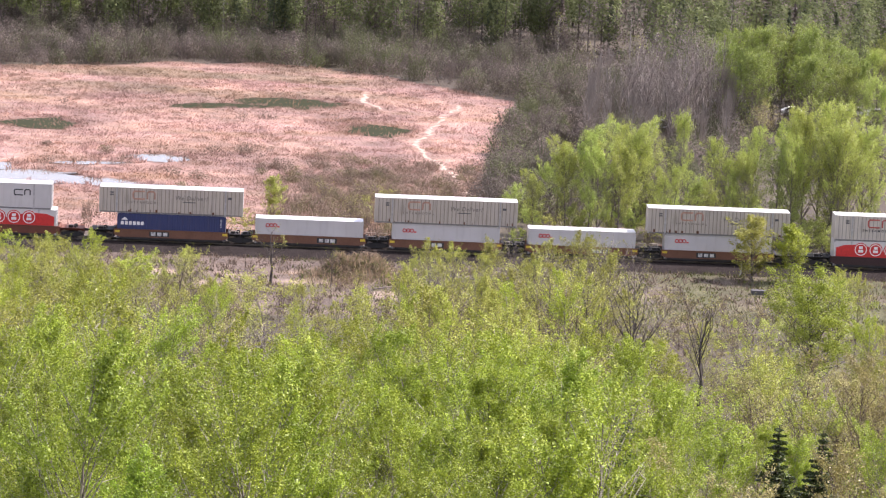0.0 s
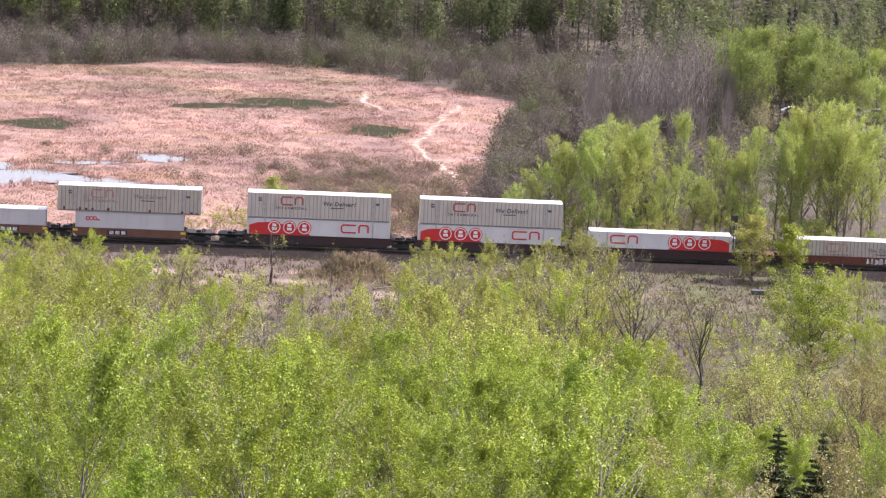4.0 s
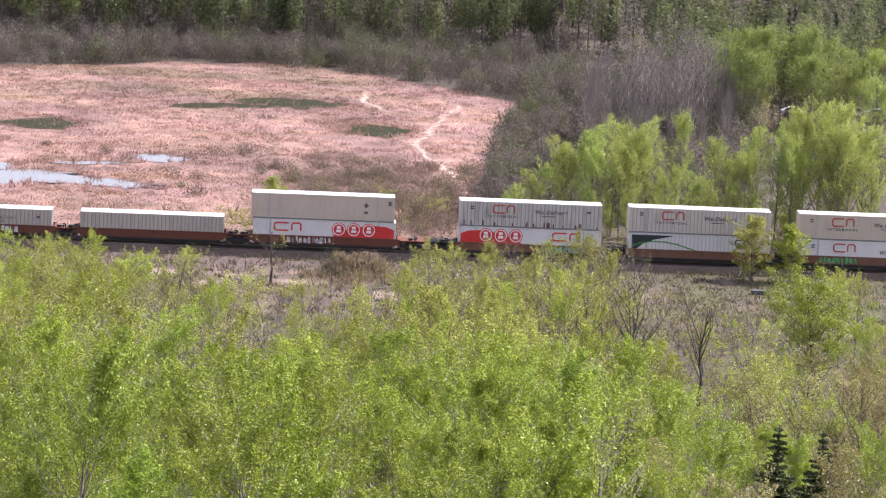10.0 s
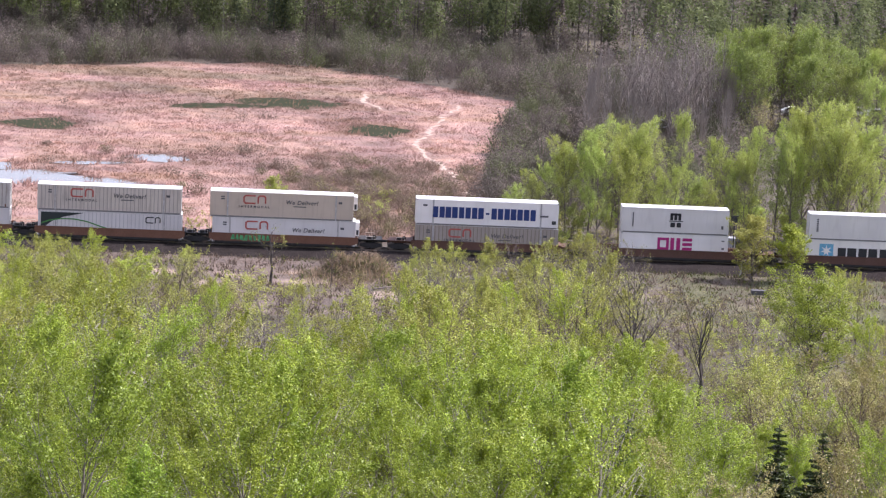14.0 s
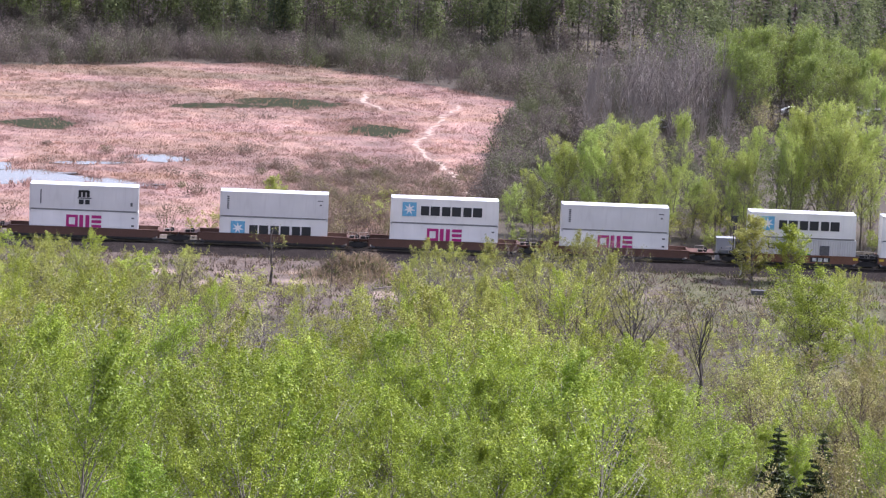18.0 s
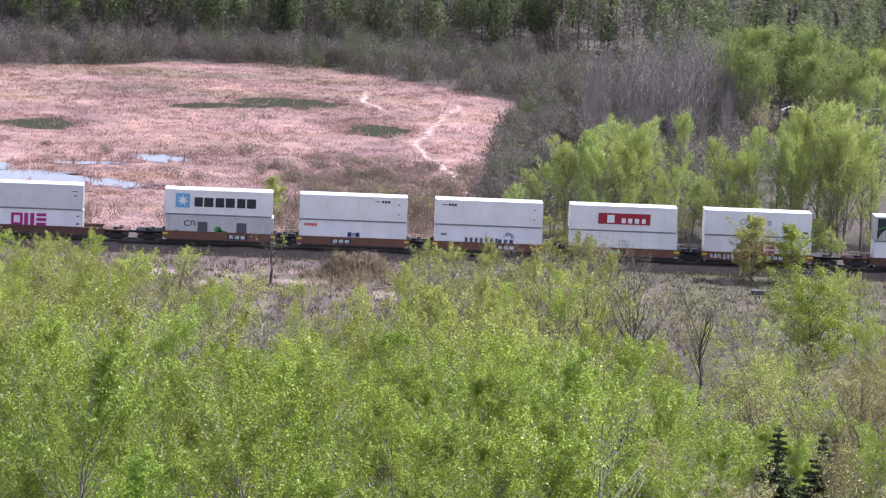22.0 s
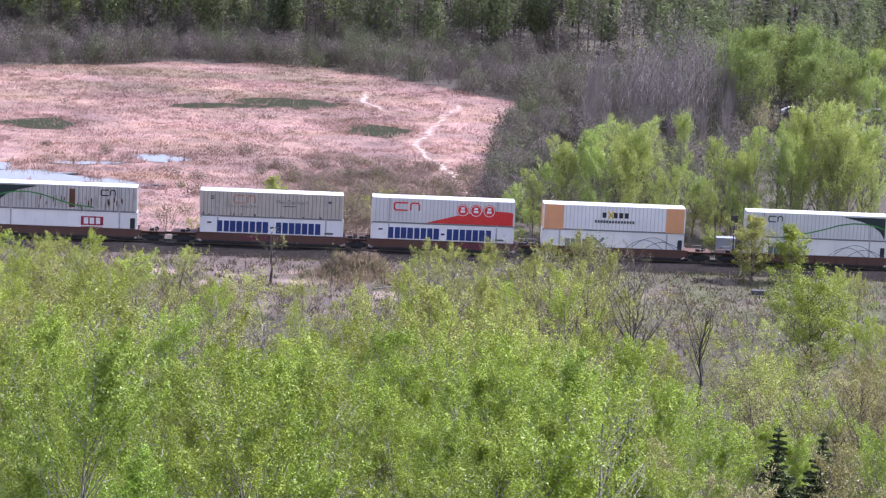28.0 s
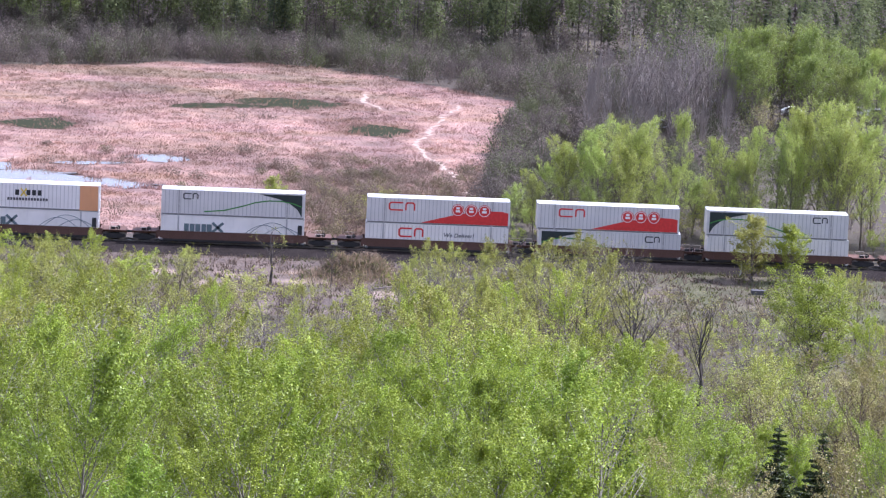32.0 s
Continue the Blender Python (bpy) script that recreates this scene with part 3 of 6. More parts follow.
spruces = [make_spruce(110, 8.0, 1.7, "dark green spruce with drooping branches"), make_spruce(111, 8.0, 1.5, "dark green spruce with drooping branches")]
sapling = make_tree(120, "young_tree", "small feathery tree in pale olive leaf beside the track", 7.0, 1.35, 9000, 0.11, LEAF_OLIVE, BARK_GREY, 0.16, low=1.5, plumes=170, plume=0.8, limbs=70, base=0.03, twigs=4, rise=1.2)
sapling_green = make_tree(121, "young_tree", "small dense tree in fresh green leaf beside the track", 7.0, 1.1, 9000, 0.11, LEAF_LIME, BARK_GREY, 0.15, low=1.5, plumes=170, plume=0.8, limbs=70, base=0.02, twigs=4, rise=1.2)
snag = make_tree(130, "dead_snag", "dead grey snag with broken bare branches", 6.0, 1.8, 160, 0.11, LEAF_OLIVE, BARK_DARK, plumes=20, plume=0.5, limbs=15, base=0.3, twigs=6, rise=0.6, thick=0.024, crook=0.12)
KINDS = undergrowth + far_bare + near_lime + near_green + mid_lime + mid_yellow + mid_bud + near_bud + bare_kind + dark_bare + far_aspen + far_green + shrubs + spruces + [round_tree, sparse_tree, sapling, sapling_green, snag]
swaying = []


def hillside_woods():
    """The wooded slope below the camera: tall aspens close by, thinner poplars and scrub towards the line."""
    rng = random.Random(77)
    placed = []

    def free(x, y, gap):
        return all((x - a) ** 2 + ((y - b) * 0.6) ** 2 > gap * gap for a, b in placed)

    # sight lines kept open: bearing, half width, from and to which distance
    glades = [(0.058, 0.012, 165, 290), (0.081, 0.011, 175, 290), (0.116, 0.014, 215, 320), (0.106, 0.009, 80, 156), (0.119, 0.008, 80, 156), (0.059, 0.007, 80, 152), (-0.0514, 0.006, 285, 356)]

    def row(d0, d1, count, gap, low, high, choose, group, span=(-0.15, 0.15), wide=1.05):
        made = tries = 0
        while made < count and tries < count * 30:
            tries += 1
            d = rng.uniform(d0, d1)
            y = -376.2 + d
            side = rng.uniform(*span)
            x = -16.9 + d * (0.0441 + side)
            kinds, k = choose(side)
            h = rng.uniform(low, high) * k
            if not free(x, y, gap) or h > 5 and any(abs(side - b) < w and p < d < q for b, w, p, q in glades):
                continue
            placed.append((x, y))
            ob = stand(rng.choice(kinds), x, y, h, rng.uniform(0, 6.28), wide * rng.uniform(0.88, 1.15), group)
            if d < 150:
                swaying.append((ob, rng.uniform(0, 6.28), rng.uniform(0.5, 1.0)))
            made += 1

    def close(side):
        if side > 0.11:
            return (near_bud, 0.8) if rng.random() < 0.3 else (near_lime, 0.72)
        if side > 0.065:
            return (near_lime, 0.82) if rng.random() < 0.88 else (near_bud, 0.8)
        return (near_green, 1.0) if rng.random() < 0.3 else (near_lime, 1.0)

    def middle(side):
        if 0.062 < side < 0.098:
            return (bare_kind, 0.75) if rng.random() < 0.3 else ((mid_lime, 0.65) if rng.random() < 0.32 else (shrubs[1::3], 0.34))
        if side >= 0.098:
            return (mid_bud if rng.random() < 0.22 else bare_kind if rng.random() < 0.15 else mid_lime), 0.85
        if -0.10 < side < -0.01:
            return (bare_kind if rng.random() < 0.27 else mid_bud if rng.random() < 0.2 else mid_yellow if rng.random() < 0.4 else mid_lime), 0.92
        return (mid_lime if side < -0.02 or rng.random() < 0.35 else mid_yellow if rng.random() < 0.85 else mid_bud), 1.04

    def back(side):
        if -0.075 < side < -0.012:
            return (mid_yellow if rng.random() < 0.65 else mid_bud, 0.68)
        if 0.068 < side < 0.098:
            return (shrubs, 0.3)
        if side < -0.09:
            return (mid_lime if rng.random() < 0.6 else mid_yellow), 0.92
        if rng.random() < 0.2:
            return bare_kind, 1.0
        return mid_yellow, 1.0

    row(92, 128, 36, 2.2, 9.6, 13.8, close, "aspens on the near slope")
    row(128, 175, 46, 2.9, 9.2, 14.0, close, "aspens on the near slope")
    row(175, 240, 64, 3.1, 9.2, 13.8, middle, "trees on the middle slope")
    row(240, 300, 66, 3.2, 9.6, 13.0, middle, "trees on the middle slope")
    row(300, 338, 60, 2.4, 7.2, 10.4, back, "trees at the foot of the slope")
    row(314, 346, 20, 1.7, 8.3, 10.6, lambda s: (mid_yellow if rng.random() < 0.5 else mid_lime, 0.9), "trees at the foot of the slope", (-0.145, -0.088), 1.35)
    row(308, 346, 46, 1.4, 7.6, 10.2, lambda s: (bare_kind if rng.random() < 0.3 else mid_yellow, 1.0), "trees at the foot of the slope", (-0.008, 0.066), 1.3)
    row(318, 346, 26, 1.5, 3.5, 6.5, lambda s: (mid_bud if rng.random() < 0.5 else shrubs, 0.8), "scrub at the foot of the slope", (-0.088, -0.005), 1.3)
    row(326, 352, 22, 1.4, 6.0, 9.0, lambda s: (shrubs[1::3], 0.30), "bare scrub at the foot of the slope", (0.055, 0.15), 1.4)
    row(255, 350, 46, 1.5, 9.0, 13.0, lambda s: (shrubs[1::3], 0.33), "bare scrub at the foot of the slope", (0.056, 0.102), 1.4)
    row(235, 345, 62, 1.3, 7.0, 11.0, lambda s: (shrubs[1::3] if rng.random() < 0.7 else shrubs, 0.3), "bare scrub at the foot of the slope", (0.06, 0.15), 1.5)
    row(180, 335, 34, 1.6, 8.0, 12.0, lambda s: (shrubs, 0.36), "undergrowth on the slope")
    row(318, 354, 44, 1.6, 5.0, 8.0, lambda s: (shrubs, 0.30), "shrubs along the line")


hillside_woods()


def lone_trees():
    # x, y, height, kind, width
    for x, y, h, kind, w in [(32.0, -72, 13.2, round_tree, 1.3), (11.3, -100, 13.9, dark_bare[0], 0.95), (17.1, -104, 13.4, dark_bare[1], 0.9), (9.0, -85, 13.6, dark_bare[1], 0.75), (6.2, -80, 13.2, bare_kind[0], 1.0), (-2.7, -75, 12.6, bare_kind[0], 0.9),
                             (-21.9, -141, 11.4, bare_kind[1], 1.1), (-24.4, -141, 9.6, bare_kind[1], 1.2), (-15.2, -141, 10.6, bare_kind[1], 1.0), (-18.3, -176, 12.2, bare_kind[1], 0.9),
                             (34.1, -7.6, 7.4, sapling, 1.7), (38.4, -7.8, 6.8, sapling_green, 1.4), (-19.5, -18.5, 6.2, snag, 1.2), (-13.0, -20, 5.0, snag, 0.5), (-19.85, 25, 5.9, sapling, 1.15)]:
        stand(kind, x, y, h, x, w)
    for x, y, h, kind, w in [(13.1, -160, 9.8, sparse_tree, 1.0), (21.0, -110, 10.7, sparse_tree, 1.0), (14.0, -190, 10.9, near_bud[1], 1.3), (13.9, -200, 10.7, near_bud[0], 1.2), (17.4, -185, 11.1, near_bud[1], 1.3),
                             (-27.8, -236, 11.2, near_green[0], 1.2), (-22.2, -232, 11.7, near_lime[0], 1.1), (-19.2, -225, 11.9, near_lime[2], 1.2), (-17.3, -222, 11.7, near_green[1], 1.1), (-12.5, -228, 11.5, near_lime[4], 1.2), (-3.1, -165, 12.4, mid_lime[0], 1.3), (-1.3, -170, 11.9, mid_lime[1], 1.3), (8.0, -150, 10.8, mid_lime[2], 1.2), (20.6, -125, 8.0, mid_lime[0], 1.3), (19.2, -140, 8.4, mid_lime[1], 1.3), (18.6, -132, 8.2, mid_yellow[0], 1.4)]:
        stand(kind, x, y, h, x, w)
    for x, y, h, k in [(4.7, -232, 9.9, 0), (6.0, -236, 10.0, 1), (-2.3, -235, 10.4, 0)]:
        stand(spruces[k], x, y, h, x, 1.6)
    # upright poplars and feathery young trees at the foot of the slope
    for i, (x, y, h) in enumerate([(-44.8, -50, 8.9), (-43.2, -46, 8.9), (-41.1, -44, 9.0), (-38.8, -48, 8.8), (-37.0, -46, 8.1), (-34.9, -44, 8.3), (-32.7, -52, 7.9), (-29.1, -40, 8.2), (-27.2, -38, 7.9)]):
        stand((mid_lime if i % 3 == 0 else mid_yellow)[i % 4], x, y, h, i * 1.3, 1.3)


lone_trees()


def trackside_trees():
    """Aspens behind the line, the poplars by the far road, and the scrub among them."""
    rng = random.Random(31)

    def group(rows, kinds, width, name):
        for x, y, h in rows:
            stand(rng.choice(kinds), x, y, h, rng.uniform(0, 6.28), width * rng.uniform(0.88, 1.12), name)

    group([(18.0, 22, 14.6), (20.7, 25, 14.5), (23.1, 21, 15.3), (25.8, 24, 13.4), (15.2, 20, 12.8), (13.9, 24, 10.7), (11.2, 18, 8.9), (8.3, 15, 7.7), (27.5, 20, 9.9), (30.9, 26, 8.1), (21.2, 16, 13.6), (18.5, 15, 12.6)], far_aspen, 1.0, "aspens behind the line")
    group([(33.9, 24, 12.8), (38.0, 26, 13.7), (35.0, 20, 9.5), (31.8, 18, 8.3), (33.2, 58, 11.6), (36.4, 20, 11.6)], far_aspen, 0.75, "slender aspens behind the line")
    group([(40.5, 22, 14.9), (42.7, 27, 15.7), (43.8, 22, 17.5), (46.1, 26, 17.6), (47.2, 21, 18.1), (50.1, 27, 16.6), (51.0, 22, 15.7), (52.7, 25, 13.0), (41.6, 16, 14.8), (45.5, 16, 16.3), (47.6, 16, 15.7)], far_aspen, 0.9, "tall aspens behind the line")
    group([(56.5, 26, 12.0), (60.0, 24, 13.0), (63.0, 30, 12.0)], far_aspen, 0.9, "aspens behind the line")
    group([(47.6, 128, 13.4), (50.9, 135, 15.1), (51.5, 122, 16.8), (55.4, 130, 15.2), (59.1, 138, 15.8), (60.7, 128, 16.3), (64.1, 134, 14.3), (65.4, 126, 13.5), (49.3, 112, 14.0), (57.6, 112, 13.9), (62.5, 116, 12.4)], far_green, 0.85, "poplars by the far road")
    group([(72.8, 150, 11.1), (77.1, 165, 11.9), (67.2, 120, 9.6), (67.6, 110, 11.7)], far_aspen, 0.9, "aspens by the far road")
    group([(29.6, 118, 12.1), (31.7, 126, 13.0), (31.9, 112, 13.1), (35.1, 128, 13.2), (35.4, 118, 13.2), (38.0, 130, 13.9), (37.6, 112, 15.0), (40.2, 124, 15.0), (40.7, 116, 15.3), (43.8, 130, 14.8), (42.8, 112, 14.6), (45.1, 122, 14.4), (32.0, 104, 12.6), (35.8, 102, 13.8), (38.9, 104, 13.2), (29.1, 125, 10.0)],
          far_bare, 1.0, "bare trees by the far road")
    group([(27.2, 205, 9.1), (30.8, 185, 6.7), (31.9, 186, 5.4), (35.6, 150, 11.8), (36.7, 152, 10.8)], bare_kind[1:2], 0.9, "pale bare birches by the scrub")
    for i in range(16):
        x = rng.uniform(-70, 5)
        y = marsh_edge(min(x, 16)) + rng.uniform(34, 62)
        if y > 120:
            stand(rng.choice(far_green), x, y, rng.uniform(5.5, 9), rng.uniform(0, 6.28), rng.uniform(0.8, 1.1), "young aspens in the far scrub")
    group([(46.7, 90, 9.8), (48.2, 94, 8.0)], mid_bud, 1.1, "budding trees by the far road")
    for i in range(64):
        x, y = rng.uniform(9, 60), rng.uniform(8, 40)
        stand(rng.choice(shrubs if i % 2 else undergrowth), x, y, rng.uniform(2.2, 5.4), rng.uniform(0, 6.28), 1.1, "shrubs behind the line")
    # a thicket of leafless willow on the marsh side of the line
    for i in range(26):
        x, y = rng.uniform(-15, 5), rng.uniform(9, 44)
        if in_marsh(x, y) or y < 15:
            stand(shrubs[1] if rng.random() < 0.62 else shrubs[4] if rng.random() < 0.6 else rng.choice(shrubs), x, y, rng.uniform(2.4, 4.0), rng.uniform(0, 6.28), 1.3, "willow thicket beside the line")
    for x, y, h in [(-26.5, 12, 3.6), (-24.6, 11, 4.2), (-29.0, 12, 2.6), (-22.8, 14, 3.0)]:
        stand(shrubs[2], x, y, h, x, 1.2, "shrubs behind the line")


trackside_trees()


def clear_kinds():
    """The first of each kind served as the pattern of its copies only."""
    for k in KINDS:
        for o in [*k.children_recursive, k]:
            bpy.data.objects.remove(o)


clear_kinds()


def masses():
    """Scrub, far woods and reeds: uncounted plants, each mass one object."""
    rng = np.random.default_rng(8)
    r2 = random.Random(9)

    def willow(x, y, h, w, c, n, out, size=0.36):
        """A rounded bush, widest near the ground: fine twig ends over a dome, broken into lobes."""
        z = ground_z(x, y)
        k = 5
        lobe = np.stack([rng.uniform(-0.75, 0.75, k) * w, rng.uniform(-0.75, 0.75, k) * w, rng.uniform(0.55, 1.05, k) * h], 1)
        lobe[0] = (0, 0, h)
        pick = rng.integers(0, k, n)
        a = rng.uniform(0, 6.28, n)
        u = rng.uniform(0.0, 1, n) ** 0.8
        q = np.sqrt(np.clip(1 - u * u, 0, 1)) * rng.uniform(0.6, 1, n) * w * 0.72
        top = lobe[pick, 2] * rng.uniform(0.88, 1.12, n)
        p = np.stack([x + lobe[pick, 0] + q * np.cos(a), y + lobe[pick, 1] + q * np.sin(a), z + top * u], 1)
        away = p - np.stack([x + lobe[pick, 0], y + lobe[pick, 1], z + 0.3 * top], 1)
        v, f = shell_cloud(rng, p, away, size, 0.38)
        lobes = rng.uniform(0.78, 1.22) * np.repeat(rng.uniform(0.72, 1.28, k)[pick], 3)[:, None]
        out.append((v, np.array(c) * lobes))
        # upright stems that fray the outline
        m = n // 22
        a = rng.uniform(0, 6.28, m)
        b = np.stack([x + 0.5 * w * np.cos(a), y + 0.5 * w * np.sin(a), z + h * rng.uniform(0, 0.6, m)], 1)
        t = b + np.stack([0.35 * w * np.cos(a), 0.35 * w * np.sin(a), h * rng.uniform(0.3, 0.62, m)], 1)
        sv = np.stack([b - (0.045, 0, 0), b + (0.045, 0, 0), t], 1).reshape(-1, 3)
        out.append((sv, np.tile(np.array(c) * 0.9, (len(sv), 1))))

    def finish(name, out, mat, label, category):
        v = np.concatenate([o[0] for o in out])
        t = np.concatenate([o[1] for o in out])
        tagged(sheet(name, v, np.arange(len(v)).reshape(-1, 3), mat, t), label, category, kind="stuff")

    tones = [(0.155, 0.127, 0.108), (0.178, 0.149, 0.123), (0.15, 0.137, 0.095), (0.152, 0.165, 0.077), (0.20, 0.165, 0.14), (0.134, 0.138, 0.078)]
    belt = []
    # behind the marsh
    for _ in range(620):
        x = r2.uniform(-85, 30)
        y = marsh_edge(min(x, 16)) + r2.uniform(-1, 62)
        if y < 120:
            continue
        willow(x, y, r2.uniform(2.6, 6.0), r2.uniform(1.8, 3.8), tones[r2.randrange(6)], 640, belt, 0.19)
    # beside the marsh
    for _ in range(420):
        y = r2.uniform(34, 190)
        x = 8.5 + (y - 61) * 0.10 + r2.uniform(0, 34)
        willow(x, y, r2.uniform(2.4, 5.0), r2.uniform(1.5, 3.0), tones[r2.randrange(6)], 640, belt, 0.2)
    # round the far road
    for _ in range(170):
        y = r2.uniform(70, 205)
        x = 34 + r2.uniform(0, 62)
        if abs(y - 150) < 5 and x > 42:
            continue
        willow(x, y, r2.uniform(2.4, 6.0), r2.uniform(1.8, 3.4), tones[r2.randrange(6)], 200, belt)
    # under and before the far woods
    for _ in range(520):
        y = r2.uniform(188, 330)
        x = 14 + r2.uniform(-0.17, 0.17) * (y + 376)
        if y < marsh_edge(min(x, 16)) + 20:
            continue
        willow(x, y, r2.uniform(2.4, 5.5), r2.uniform(2.0, 3.8), tones[r2.randrange(6)], 150, belt)
    finish("willow_scrub", belt, MASS, "dense grey-brown willow scrub round the marsh", "scrub")
    # tufts and bushes on the open marsh
    loose = []
    for _ in range(900):
        x, y = r2.uniform(-60, 8), r2.uniform(16, 84)
        if not in_marsh(x, y) or pond_depth(x, y) > -0.3:
            continue
        deep = min(1, max(0, (x + 24) / 10)) * min(1, max(0, (84 - y) / 16)) + 0.5 * smooth_noise(x, y, 7, 91)
        if r2.random() < deep or r2.random() < 0.03:
            h = r2.uniform(0.7, 1.7) * (1 + 0.6 * max(0, min(1, (60 - y) / 30)))
            willow(x, y, h, r2.uniform(0.9, 1.9), [(0.23, 0.17, 0.13), (0.20, 0.175, 0.095), (0.25, 0.185, 0.135), (0.21, 0.165, 0.125)][r2.randrange(4)], 260, loose, 0.13)
    for x, y in [(-52, 127), (-26, 118), (-23, 120), (-20, 119), (-11, 118), (-24, 84), (-21, 80)]:
        for _ in range(2):
            willow(x + r2.uniform(-1.5, 1.5), y + r2.uniform(-2, 2), r2.uniform(0.9, 1.7), r2.uniform(0.6, 1.1), (0.27, 0.20, 0.165), 90, loose, 0.14)
    finish("marsh_bushes", loose, MASS, "low brown bushes scattered over the marsh", "bushes")

    # far woods: aspens, spruces and bare trees behind the scrub
    wood = []
    for _ in range(1300):
        y = 210 + 240 * r2.random() ** 1.5
        x = 14 + r2.uniform(-0.17, 0.17) * (y + 376)
        if x > 38 and r2.random() < 0.6:
            y -= r2.uniform(30, 80)
        z, kind = ground_z(x, y), r2.random()
        if kind < 0.16:
            # spruce colour lifted, with the haze of distance painted in
            h, w, c = r2.uniform(10, 17), r2.uniform(1.6, 2.4), (0.10, 0.12, 0.066)
        elif kind < 0.50:
            h, w, c = r2.uniform(10, 17), r2.uniform(1.8, 2.8), (0.20, 0.165, 0.145)
        else:
            k = r2.uniform(0.6, 1.1)
            h, w, c = r2.uniform(10, 18), r2.uniform(2.0, 3.2), (0.185 * k, 0.215 * k, 0.085 * k)
        n = 360 if kind >= 0.24 and kind < 0.5 else 600
        u = rng.uniform(0.0, 1, n)
        prof = 1.02 - u if kind < 0.24 else 0.35 + 0.7 * np.sin(np.pi * np.clip(0.15 + 0.8 * u, 0, 1))
        a = rng.uniform(0, 6.28, n)
        q = np.sqrt(rng.uniform(0, 1, n)) * w * prof
        base = 0.08 if kind < 0.24 else 0.28
        p = np.stack([x + q * np.cos(a), y + q * np.sin(a), z + h * (base + (1 - base) * u)], 1)
        v, f = shell_cloud(rng, p, p - np.array((x, y, z + 0.5 * h)), 0.44 if kind < 0.24 or kind > 0.5 else 0.30, 0.5)
        wood.append((v, np.tile(np.array(c), (len(v), 1))))
        bx = np.array([(x - 0.16, y, z), (x + 0.16, y, z), (x, y, z + h * 0.9)])
        pale = (0.36, 0.33, 0.30) if r2.random() < 0.1 else (0.12, 0.10, 0.085)
        wood.append((bx, np.tile(np.array(pale), (3, 1))))
    finish("far_woods", wood, MASS, "mixed far woods of budding aspen, dark spruce and bare trees", "woods")

    # a leafless grove beyond the line, all fine upright twigs
    grove = []
    for _ in range(26):
        y = r2.uniform(88, 150)
        x = 22 + (y - 88) * 0.10 + r2.uniform(0, 24)
        h, z, n = r2.uniform(7, 12.5), ground_z(x, y), 210
        a, u = rng.uniform(0, 6.28, n), rng.uniform(0.15, 0.95, n)
        q = rng.uniform(0.1, 1, n) * (0.5 + 1.5 * np.sin(np.pi * u ** 0.8))
        b = np.stack([x + 0.6 * q * np.cos(a), y + 0.6 * q * np.sin(a), z + h * u * 0.85], 1)
        e = b + np.stack([0.5 * q * np.cos(a), 0.5 * q * np.sin(a), rng.uniform(0.8, 2.0, n)], 1)
        w = rng.uniform(0.02, 0.055, (n, 1)) * np.array((1, 0.3, 0))
        tv = np.stack([b - w, b + w, e], 1).reshape(-1, 3)
        k = r2.uniform(0.8, 1.2)
        grove.append((tv, np.tile(np.array((0.27 * k, 0.235 * k, 0.20 * k)), (len(tv), 1))))
        bx = np.array([(x - 0.12, y, z), (x + 0.12, y, z), (x + r2.uniform(-0.4, 0.4), y, z + h)])
        grove.append((bx, np.tile(np.array((0.27, 0.245, 0.225)), (3, 1))))
    finish("bare_grove", grove, MASS, "leafless grey grove of slender trees", "grove")

    # reeds: bundles of dead blades
    reeds = []
    count = 0
    while count < 95000:
        x, y = r2.uniform(-76, 18), 16 + 176 * r2.random()
        if not in_marsh(x, y) or (pond_depth(x, y) > 0.03 and (y < 95 or r2.random() > 0.35 * (1 - 0.8 * min(1, pond_depth(x, y) * 1.5)))) or trail_gap(x, y) < 0.75:
            continue
        count += 1
        h = r2.uniform(0.10, 0.42) * (1 + 0.6 * smooth_noise(x, y, 7, 31))
        h *= 0.55 + 1.7 * max(0, smooth_noise(x * 0.8, y * 0.6, 1.9, 61))
        h *= 1 if y > 95 else min(1, max(0.2, -pond_depth(x, y + 1.5) * 2.2))
        c = marsh_tone(x, y) * r2.uniform(0.92, 1.08)
        lx, ly = r2.gauss(0, 0.25), h * r2.uniform(0.5, 1.5)
        w = r2.uniform(0.05, 0.14)
        a = r2.gauss(0, 0.7)
        dx, dy = w * math.cos(a), w * math.sin(a) * 0.6
        reeds.append(((x - dx, y - dy, -2.05), (x + dx, y + dy, -2.05), (x + lx, y + ly, -2.05 + h), c))
    # tussocks of taller dead cattail, bleached at the head, thick along the pools and in drifts
    made = 0
    while made < 5200:
        cx, cy = r2.uniform(-76, 16), 40 + 150 * r2.random()
        p = pond_depth(cx, cy) if in_marsh(cx, cy) else 1.0
        drift = smooth_noise(cx * 0.45, cy, 8, 81) + 0.5 * smooth_noise(cx, cy, 3, 82)
        if p > -0.04 or (cy > 95 and max(pond_depth(cx, cy + 2.2), pond_depth(cx, cy + 4.0)) > 0.05) or trail_gap(cx, cy) < 0.9 or (p < -0.35 and r2.random() > 0.25 + 1.5 * drift):
            continue
        made += 1
        tall = r2.uniform(0.18, 0.45) * (1.0 if p < -0.3 else 2.0 if cy < 95 else 1.4)
        tone = marsh_tone(cx, cy) * r2.uniform(0.95, 1.4)
